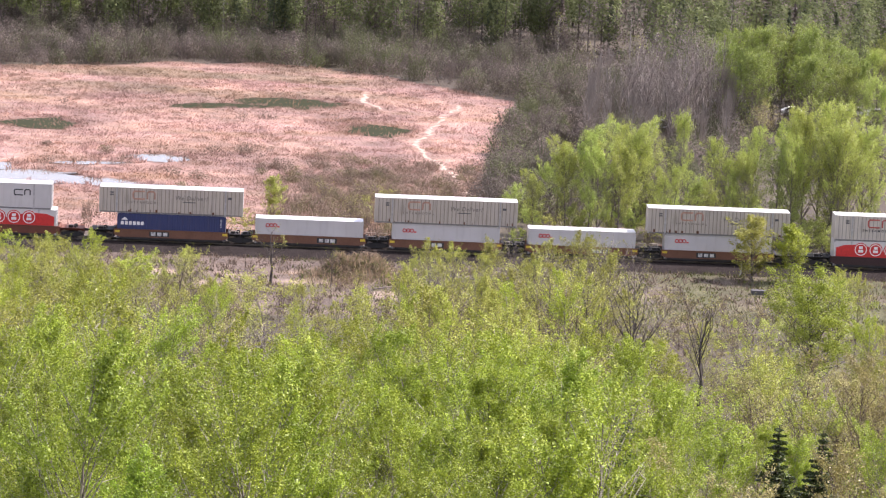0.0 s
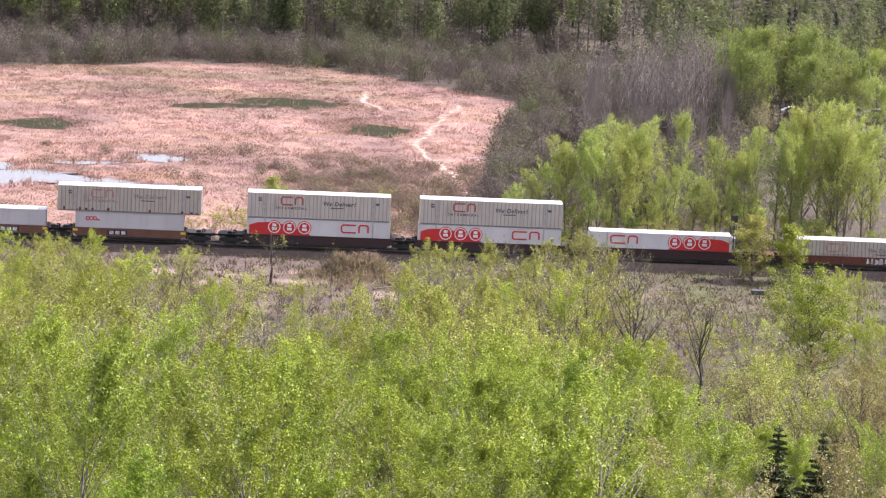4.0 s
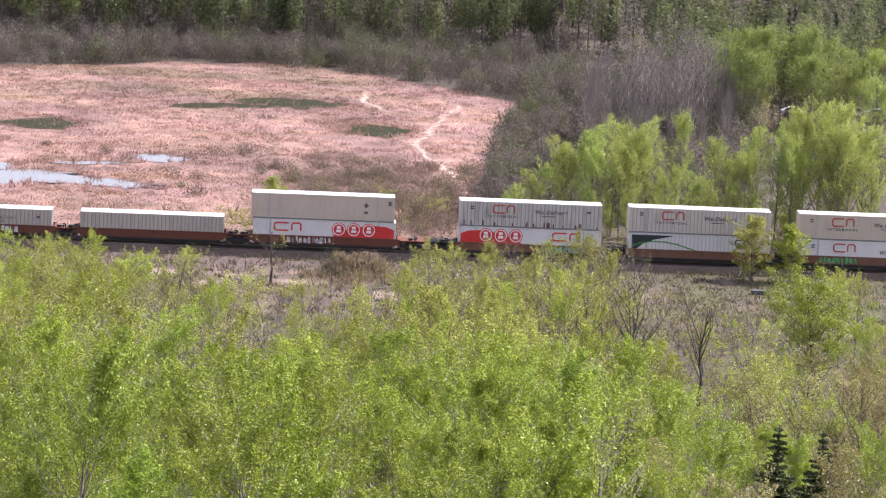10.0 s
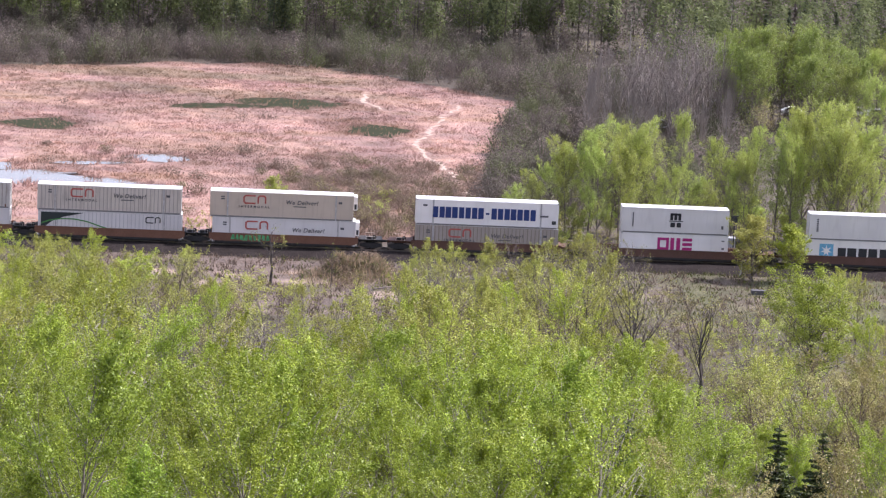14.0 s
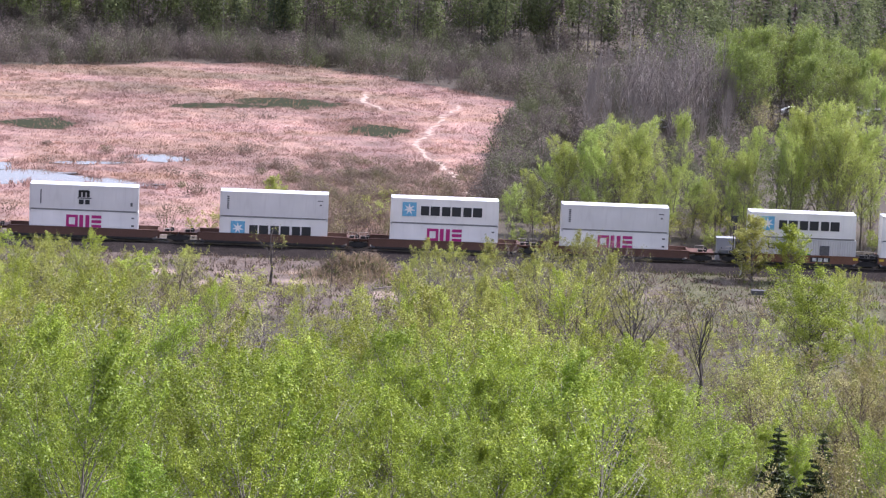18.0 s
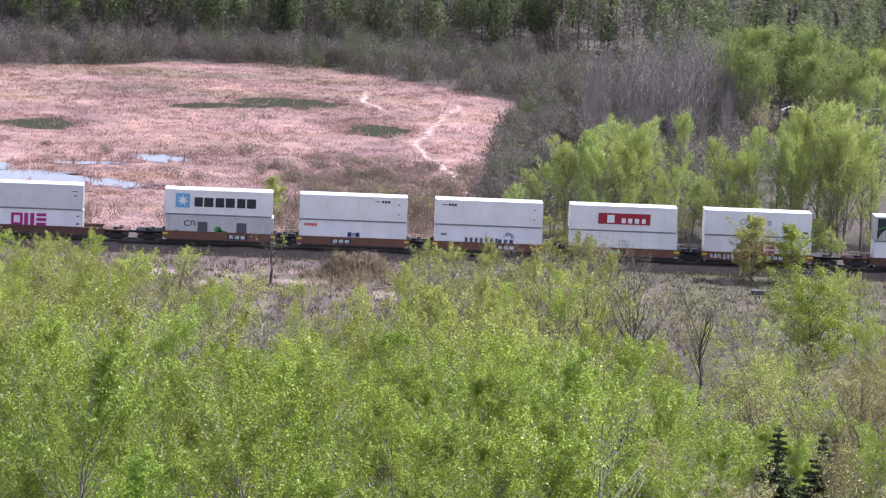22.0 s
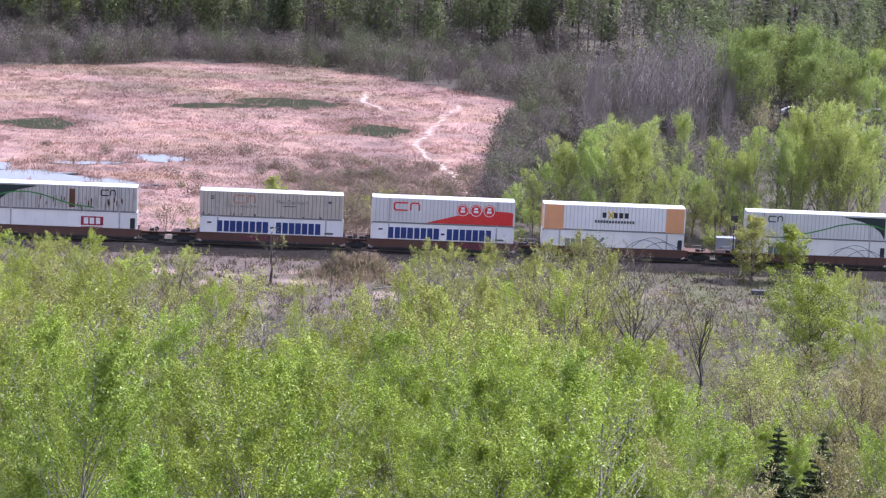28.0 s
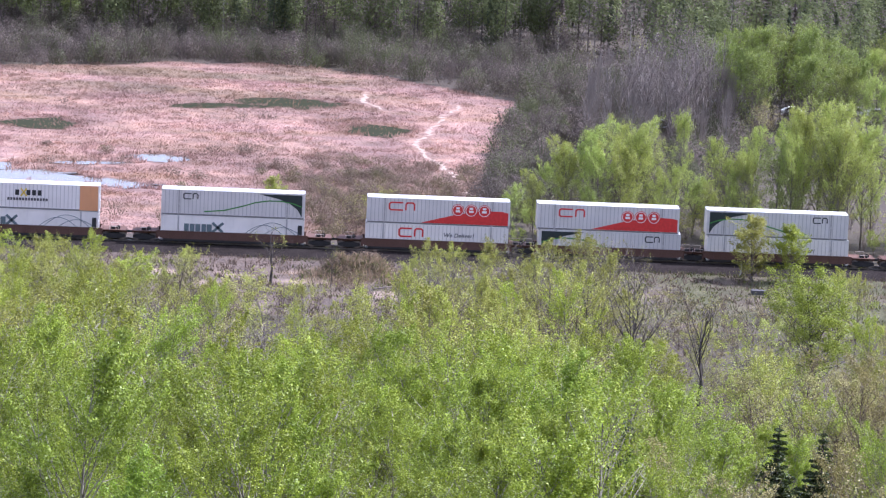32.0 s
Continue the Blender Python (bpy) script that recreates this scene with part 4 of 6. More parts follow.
        for _ in range(9):
            x, y, a = cx + r2.gauss(0, 0.32), cy + r2.gauss(0, 0.3), r2.uniform(0, 3.14)
            w, h = r2.uniform(0.05, 0.12), tall * r2.uniform(0.6, 1.2)
            dx, dy = w * math.cos(a), w * math.sin(a)
            reeds.append(((x - dx, y - dy, -2.06), (x + dx, y + dy, -2.06), (x + r2.gauss(0, 0.38), y + r2.gauss(0.15, 0.38), -2.06 + h), tone * r2.uniform(0.85, 1.2)))
    v = np.array([p for r in reeds for p in r[:3]])
    t = np.repeat(np.clip(np.array([r[3] for r in reeds]), 0.01, 1), 3, axis=0)
    tagged(sheet("reed_bed", v, np.arange(len(v)).reshape(-1, 3), REED, t), "dead tan and rose-brown reeds of last year", "reeds", kind="stuff")

    # dry grass along the line
    tufts = []
    for _ in range(4300):
        cx, cy = r2.uniform(-62, 62), -4.6 - 36 * r2.random() ** 1.3
        k = 0.5 + 1.1 * smooth_noise(cx, cy, 7, 40) + cx / 160
        c0 = np.array((0.24, 0.18, 0.135)) if r2.random() > k * 0.8 else np.array((0.17, 0.18, 0.06))
        c0 = c0 * r2.uniform(0.4, 0.9)
        for _ in range(r2.randrange(4, 13)):
            x, y = cx + r2.gauss(0, 0.35), cy + r2.gauss(0, 0.35)
            z = ground_z(x, y)
            h, a, w = r2.uniform(0.1, 0.6), r2.uniform(0, 3.14), r2.uniform(0.03, 0.09)
            tufts.append(((x - w * math.cos(a), y - w * math.sin(a), z - 0.05), (x + w * math.cos(a), y + w * math.sin(a), z - 0.05), (x + r2.gauss(0, 0.3), y + r2.gauss(0, 0.3), z + h), c0 * r2.uniform(0.8, 1.2)))
    # long bleached grass hanging over the spoil bank
    for _ in range(1100):
        cx, cy = r2.gauss(-10, 2.8), r2.gauss(-14.2, 1.7)
        c0 = np.array((0.50, 0.39, 0.27)) * r2.uniform(0.5, 1.15) if r2.random() > 0.22 else np.array((0.16, 0.19, 0.055))
        for _ in range(5):
            x, y = cx + r2.gauss(0, 0.3), cy + r2.gauss(0, 0.3)
            z, a, w = ground_z(x, y), r2.uniform(0, 3.14), r2.uniform(0.03, 0.08)
            tufts.append(((x - w * math.cos(a), y - w * math.sin(a), z - 0.05), (x + w * math.cos(a), y + w * math.sin(a), z - 0.05), (x + r2.gauss(0, 0.4), y - r2.uniform(0.0, 0.7), z + r2.uniform(0.15, 0.7)), c0 * r2.uniform(0.8, 1.2)))
    v = np.array([p for r in tufts for p in r[:3]])
    t = np.repeat(np.array([r[3] for r in tufts]), 3, axis=0)
    tagged(sheet("dry_grass", v, np.arange(len(v)).reshape(-1, 3), REED, t), "dry straw grass with first green along the line", "grass", kind="stuff")


masses()


# ---- train: paints ----
WHITE = paint("container_white", (0.89, 0.865, 0.83), 0.42, 0, 0.10)
OFFWHITE = paint("container_off_white", (0.63, 0.575, 0.495), 0.5, 0, 0.4)
COOL = paint("container_cool_white", (0.72, 0.70, 0.67), 0.4, 0, 0.12)
GREY = paint("container_grey", (0.60, 0.585, 0.56), 0.45, 0, 0.15)
CREAM = paint("container_cream", (0.88, 0.85, 0.79), 0.42, 0, 0.10)
BEIGE = paint("container_beige", (0.57, 0.485, 0.385), 0.5, 0, 0.2)
WORN = paint("container_weathered", (0.56, 0.505, 0.42), 0.55, 0, 0.5)
STAINED = paint("container_stained", (0.58, 0.56, 0.51), 0.5, 0, 0.65, dirt=(0.12, 0.06, 0.03))
TAN = paint("container_tan", (0.42, 0.37, 0.32), 0.5, 0, 0.3)
NAVY = paint("container_navy", (0.035, 0.05, 0.14), 0.45, 0, 0.15)
ROOF = paint("container_roof", (0.78, 0.78, 0.77), 0.4, 0, 0.2, False)
# Foot rails coloured dark: the shade between stacked containers is put into them.
FOOT_SHADE = plain("container_foot_rail_shade", (0.20, 0.19, 0.18), 0.6, 0, 0.25)
POST = paint("container_post", (0.40, 0.38, 0.34), 0.55, 0, 0.5)
EDGE = plain("container_edge", (0.44, 0.43, 0.41), 0.5, 0.0, 0.2)
RED = plain("mark_red", (0.62, 0.035, 0.03), 0.5)
FADED = plain("mark_faded_orange", (0.50, 0.28, 0.20), 0.6, 0, 0.25, 2.0)
DULL_RED = plain("mark_dull_red", (0.45, 0.10, 0.08), 0.55)
INK = plain("mark_black", (0.025, 0.027, 0.03), 0.5)
FADED_INK = plain("mark_worn_black", (0.26, 0.23, 0.20), 0.6, 0, 0.5, 3.0)
INK_GREY = plain("mark_grey", (0.10, 0.10, 0.105), 0.55, 0, 0.2)
BLUE = plain("mark_blue", (0.018, 0.042, 0.17), 0.5)
SKY_BLUE = plain("mark_sky_blue", (0.16, 0.42, 0.60), 0.5)
MAGENTA = plain("mark_magenta", (0.42, 0.02, 0.17), 0.5)
MAROON_MARK = plain("mark_maroon", (0.34, 0.02, 0.035), 0.5)
GREEN_MARK = plain("mark_green", (0.06, 0.25, 0.05), 0.5)
FOREST = plain("mark_dark_green", (0.018, 0.03, 0.03), 0.5)
TEAL = plain("mark_teal", (0.13, 0.18, 0.19), 0.5)
TEAL_SPRAY = plain("spray_teal", (0.16, 0.42, 0.38), 0.6, 0, 0.4, 3.0)
GREEN_SPRAY = plain("spray_green", (0.08, 0.33, 0.12), 0.6, 0, 0.4, 3.0)
WHITE_SPRAY = plain("spray_white", (0.55, 0.55, 0.52), 0.6, 0, 0.4, 3.0)
DARK_SPRAY = plain("spray_wine", (0.16, 0.03, 0.05), 0.6, 0, 0.4, 3.0)
ORANGE_END = paint("container_orange", (0.76, 0.37, 0.17), 0.5, 0, 0.15)
YELLOW = plain("mark_yellow", (0.75, 0.55, 0.05), 0.5)
RUST = plain("rust_streak", (0.13, 0.055, 0.025), 0.8, 0, 0.4, 3.0)
DIM = plain("mark_pale", (0.45, 0.47, 0.52), 0.55)
CAR_ORANGE = rusty("wagon_orange", (0.20, 0.095, 0.055), amount=0.45)
CAR_DARK = rusty("wagon_dark_maroon", (0.055, 0.028, 0.026), (0.05, 0.025, 0.018))
CAR_RED = rusty("wagon_red_brown", (0.17, 0.055, 0.032))
CAR_RUST = rusty("wagon_rust_brown", (0.13, 0.066, 0.046), (0.09, 0.04, 0.022))

H = 2.89
FLOOR = 0.24


# ---- train: markings on the side of a container, in its own x and z ----
def polys(name, outs, mat, parent, y, label=""):
    if name in ("brand_bars", "brand_shapes", "number_bars", "web_bars", "maker_bars"):
        for o in outs:
            solid(name[:-1], Shape().face([(x, y, z) for x, z in o]), mat, parent, label)
        return
    if name == "railway_mark":
        band = Shape()
        for o in outs[5:]:
            band.face([(x, y, z) for x, z in o])
        solid("mark_band", band, mat, parent)
        outs = outs[:5]
    s, known = Shape(), {}
    for o in outs:
        ids = []
        for x, z in o:
            if (x, z) not in known:
                known[(x, z)] = len(s.v)
                s.v.append((x, y, z))
            ids.append(known[(x, z)])
        if len(set(ids)) > 2:
            s.f.append(tuple(dict.fromkeys(ids)))
    solid(name, s, mat, parent, label)


def rect(x0, z0, x1, z1):
    return [(x0, z0), (x1, z0), (x1, z1), (x0, z1)]


def ribbon(pts, w):
    """A band of width w along a line, as quads that meet at mitred corners."""
    closed = pts[0] == pts[-1]
    line = pts[:-1] if closed else pts
    n = len(line)

    def normal(a, b):
        d = math.hypot(b[0] - a[0], b[1] - a[1]) or 1
        return -(b[1] - a[1]) / d, (b[0] - a[0]) / d

    left, right = [], []
    for i, (x, z) in enumerate(line):
        before = normal(line[i - 1], line[i]) if closed or i else normal(line[0], line[1])
        after = normal(line[i], line[(i + 1) % n]) if closed or i < n - 1 else before
        mx, mz = before[0] + after[0], before[1] + after[1]
        k = w / max(0.6, mx * mx + mz * mz)
        left.append((round(x + mx * k, 4), round(z + mz * k, 4)))
        right.append((round(x - mx * k, 4), round(z - mz * k, 4)))
    return [[right[i], right[(i + 1) % n], left[(i + 1) % n], left[i]] for i in range(n if closed else n - 1)]


def bars(x0, x1, z0, z1, n, seed=1, slit=0.16, gaps=()):
    """Plain upright blocks in place of a brand's letters."""
    rng = random.Random(seed)
    w = (x1 - x0) / n
    outs = []
    for i in range(n):
        if i in gaps:
            continue
        a, b = x0 + i * w + w * slit / 2, x0 + (i + 1) * w - w * slit / 2
        k = rng.random()
        t = (b - a) * 0.34
        outs.append(rect(a + t * 0.3 * k, z0, b - t * 0.2, z1))
    return outs


def twin(x0, z0, w, h):
    """The railway's mark as two plain bent bands."""
    t = h * 0.20
    m = x0 + w * 0.54
    n, e = x0 + w * 0.66, x0 + w
    return ribbon([(m, z0), (x0 + t, z0), (x0, z0 + t), (x0, z0 + h - t), (x0 + t, z0 + h), (m, z0 + h)], t) + \
        ribbon([(n, z0), (n, z0 + h - t), (n + t, z0 + h), (e - t, z0 + h), (e, z0 + h - t), (e, z0)], t)


def ring(cx, cz, r, w, n=18):
    outs = []
    for i in range(n):
        a, b = 2 * math.pi * i / n, 2 * math.pi * (i + 1) / n
        outs.append([(cx + r * math.cos(a), cz + r * math.sin(a)), (cx + r * math.cos(b), cz + r * math.sin(b)),
                     (cx + (r - w) * math.cos(b), cz + (r - w) * math.sin(b)), (cx + (r - w) * math.cos(a), cz + (r - w) * math.sin(a))])
    return outs


def disc(cx, cz, r, n=18):
    return [[(cx + r * math.cos(2 * math.pi * i / n), cz + r * math.sin(2 * math.pi * i / n)) for i in range(n)]]


def lettering(words, x, z, size, mat, parent, y, slant=0.0, wide=1.0):
    cu = bpy.data.curves.new("lettering", 'FONT')
    cu.body, cu.size, cu.shear, cu.space_character, cu.offset = words, size, slant, wide, 0.012
    cu.materials.append(mat)
    ob = new("lettering", cu)
    ob.parent = parent
    ob.matrix_basis = Matrix.Translation((x, y, z)) @ Euler((math.pi / 2, 0, 0)).to_matrix().to_4x4()
    return ob


def spray(parent, x0, x1, z0, z1, y, mat, seed):
    """Unreadable sprayed paint: a band of uneven overlapping strokes."""
    rng = random.Random(seed)
    outs = []
    n = max(4, int((x1 - x0) / 0.45))
    for i in range(n):
        a = x0 + (x1 - x0) * i / n
        w = (x1 - x0) / n
        outs.append([(a + rng.uniform(-.1, .15), z0 + rng.uniform(0, .25)), (a + w * rng.uniform(.7, 1.0), z0 + rng.uniform(0, .2)), (a + w * rng.uniform(.55, .95), z1 - rng.uniform(0, .3)), (a + rng.uniform(-.05, .3) * w, z1 - rng.uniform(0, .15))])
    return polys("graffiti", outs, mat, parent, y)


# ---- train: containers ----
# Streaked post paints, each darker than its wall: rib shading put into colour.
SHADED_POSTS = {m.name: paint(m.name + "_post", c, 0.5, 0, 0.4) for m, c in ((OFFWHITE, (0.40, 0.365, 0.315)), (WORN, (0.31, 0.275, 0.225)), (CREAM, (0.66, 0.635, 0.585)), (STAINED, (0.33, 0.30, 0.26)), (COOL, (0.54, 0.53, 0.515)), (WHITE, (0.68, 0.66, 0.63)), (TAN, (0.26, 0.22, 0.185)))}


def container(label, length, wide, base, mat, ribs="corrugated", end_mat=None, group=""):
    """A container with its own corrugated or posted sides, roof, corner posts, castings, end wall and doors; x from 0 to its length, floor at base."""
    top = new("shipping_container")
    tagged(top, label, "container", "containers on the train")
    hw = wide / 2
    s = Shape()
    s.box(0.06, -hw + 0.05, base + 0.04, length - 0.06, hw - 0.05, base + H - 0.08)
    solid("body", s, mat, top)
    for side in (-1, 1):
        s = Shape()
        out = hw * side
        deep = (hw - 0.035) * side
        z0, z1 = base + 0.14, base + H - 0.1
        if ribs == "corrugated":
            n = int(length / 0.28)
            flat, fall, foot = 0.30, 0.45, 0.85
            step = (length - 0.24) / n
            line = []
            for i in range(n):
                x = 0.12 + i * step
                line += [(x, out - 0.004 * side), (x + step * flat, out - 0.004 * side), (x + step * fall, deep), (x + step * foot, deep)]
            line.append((length - 0.12, out - 0.004 * side))
            for (ax, ay), (bx, by) in zip(line, line[1:]):
                q = [(ax, ay, z0), (bx, by, z0), (bx, by, z1), (ax, ay, z1)]
                s.face(q if side < 0 else q[::-1])
        else:
            q = [(0.1, deep, z0), (length - 0.1, deep, z0), (length - 0.1, deep, z1), (0.1, deep, z1)]
            s.face(q if side < 0 else q[::-1])
        wall = solid("side_wall", s, mat, top, smooth=False)
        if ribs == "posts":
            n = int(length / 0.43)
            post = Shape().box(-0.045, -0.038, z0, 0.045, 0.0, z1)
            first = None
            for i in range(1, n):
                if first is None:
                    first = ob = solid("post", post, SHADED_POSTS.get(mat.name, POST), wall)
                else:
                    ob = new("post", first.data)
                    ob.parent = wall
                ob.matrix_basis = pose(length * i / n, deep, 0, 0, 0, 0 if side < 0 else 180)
        # rails along the foot and the head; the foot's dark colour paints the gap's shade
        for a, b in ((base, base + 0.15), (base + H - 0.13, base + H - 0.02)):
            s = Shape().box(0.0, min(out, out - 0.07 * side), a, length, max(out, out - 0.07 * side), b)
            solid("rail", s, FOOT_SHADE if a == base else mat, top)
        if length > 14:
            for x in (1.98, length - 1.98):
                s = Shape().box(x - 0.09, min(out, out + 0.012 * side), base + 0.02, x + 0.09, max(out, out + 0.012 * side), base + H - 0.03)
                solid("lifting_post", s, EDGE, top)
    out, n = [(0.02, base + H - 0.06), (length - 0.02, base + H - 0.06)], int(length / 0.6)
    for i in range(n, 0, -1):
        x = (length - 0.04) * i / n + 0.02
        out += [(x, base + H - 0.012), (x - 0.2, base + H - 0.012), (x - 0.23, base + H), (x - 0.5, base + H)]
    out.append((0.02, base + H - 0.012))
    s = Shape().slab(out, -hw + 0.02, hw - 0.02)
    solid("roof", s, ROOF, top)
    for x in (0.0, length - 0.16):
        for y in (-hw, hw - 0.14):
            solid("corner_post", Shape().box(x, y - 0.006, base + 0.1, x + 0.16, y + 0.146, base + H - 0.1), mat, top)
            for z in (base - 0.0, base + H - 0.115):
                solid("corner_casting", Shape().box(x - 0.008, y - 0.012, z, x + 0.17, y + 0.152, z + 0.118), EDGE, top)
    solid("end_wall", Shape().box(0.02, -hw + 0.14, base + 0.1, 0.06, hw - 0.14, base + H - 0.1), end_mat or mat, top)
    for y0, y1 in ((-hw + 0.14, -0.01), (0.01, hw - 0.14)):
        door = solid("door", Shape().box(length - 0.07, y0, base + 0.1, length - 0.02, y1, base + H - 0.1), mat, top)
        for k in (0.3, 0.7):
            y = y0 + (y1 - y0) * k
            solid("lock_rod", Shape().drum(length - 0.005, y, base + H / 2, 0.02, H / 2 - 0.12, 6, "z"), EDGE, door)
    return top


L53, W53, L40, W40 = 16.15, 2.59, 12.19, 2.44


def cn_marks(c, L, y, b, red, black, words=True, seed=0):
    polys("railway_mark", twin(0.235 * L, b + 1.62, 0.15 * L, 0.86), red, c, y)
    if words:
        lettering("INTERMODAL", 0.20 * L, b + 1.12, 0.36, black, c, y, 0, 1.75)
        lettering("We Deliver!", 0.525 * L, b + 1.66, 0.66, black, c, y, 0.2, 1.1)
        polys("small_print", [rect(0.58 * L, b + 1.36, 0.67 * L, b + 1.46)], INK_GREY, c, y)
    polys("number_bars", [rect(0.075 * L, b + 2.2, 0.10 * L, b + 2.35), rect(0.075 * L, b + 1.95, 0.10 * L, b + 2.1), rect(0.895 * L, b + 1.9, 0.92 * L, b + 2.15)], INK_GREY, c, y)


def red_marks(c, L, y, b, flip):
    """Two bent bands, three ringed discs and a red swoosh along the foot."""
    def fx(o):
        return [(L - x, z) for x, z in reversed(o)] if flip else o
    sw = [(0.985 * L, b + 0.5), (0.985 * L, b + 2.1), (0.93 * L, b + 2.42), (0.84 * L, b + 2.5), (0.70 * L, b + 2.2), (0.56 * L, b + 1.2), (0.52 * L, b + 0.5)][::-1]
    polys("swoosh", [fx(sw)], RED, c, y)
    for x in (0.60, 0.705, 0.81):
        cx = (1 - x if flip else x) * L
        polys("disc", disc(cx, b + 1.95, 0.80), RED, c, y - 0.004)
        polys("disc_ring", ring(cx, b + 1.95, 0.70, 0.10), WHITE, c, y - 0.008)
        polys("pictogram", [rect(cx - 0.28, b + 1.62, cx + 0.28, b + 1.92), rect(cx - 0.22, b + 2.02, cx + 0.22, b + 2.34)], WHITE, c, y - 0.008)
    polys("railway_mark", twin((0.66 if flip else 0.15) * L, b + 1.62, 0.185 * L, 0.86), RED, c, y)


def red_top_marks(c, L, y, b):
    sw = [(0.38, 0.06), (1 - 0.012, 0.06), (1 - 0.012, 0.55), (0.95, 0.60), (0.86, 0.61), (0.75, 0.56), (0.62, 0.42), (0.5, 0.24)]
    polys("swoosh", [[(x * L, b + z * H) for x, z in sw]], RED, c, y)
    for x in (0.635, 0.728, 0.82):
        polys("disc", disc(x * L, b + 0.60 * H, 0.72), RED, c, y - 0.004)
        polys("disc_ring", ring(x * L, b + 0.60 * H, 0.64, 0.07), WHITE, c, y - 0.008)
        polys("pictogram", [rect(x * L - 0.26, b + 1.5, x * L + 0.26, b + 1.75), rect(x * L - 0.2, b + 1.85, x * L + 0.2, b + 2.1)], WHITE, c, y - 0.008)
    polys("railway_mark", twin(0.155 * L, b + 1.52, 0.175 * L, 0.84), RED, c, y)


def green_marks(c, L, y, b, flip, rusted=False):
    def fx(o):
        return [(L - x * L, b + z * H) for x, z in o] if flip else [(x * L, b + z * H) for x, z in o]
    corner = [(0.02, 0.08), (0.05, 0.36), (0.10, 0.58), (0.18, 0.76), (0.32, 0.93), (0.02, 0.93)]
    polys("dark_corner", [fx(corner)], FOREST, c, y)
    line = fx([(0.02, 0.48), (0.08, 0.60), (0.16, 0.68), (0.25, 0.68), (0.34, 0.60), (0.44, 0.42), (0.56, 0.24), (0.70, 0.16)])
    polys("green_line", ribbon(line, 0.13), GREEN_MARK, c, y - 0.004)
    polys("railway_mark", twin((0.155 if flip else 0.75) * L, b + 1.85, 0.098 * L, 0.62), INK, c, y)
    if rusted:
        rng = random.Random(4)
        outs = []
        for _ in range(30):
            x, z = rng.uniform(0.28, 0.92) * L, b + rng.uniform(0.35, 1.5)
            w = rng.uniform(0.05, 0.16)
            outs.append([(x, z - rng.uniform(0.1, 0.7)), (x + w, z - rng.uniform(0.0, 0.4)), (x + w * 0.8, z + rng.uniform(0.1, 0.5)), (x + w * 0.1, z + rng.uniform(0.1, 0.4))])
        outs.append(rect(0.53 * L, b + 0.4, 0.57 * L, b + 2.5))
        polys("rust_streaks", outs, RUST, c, y)


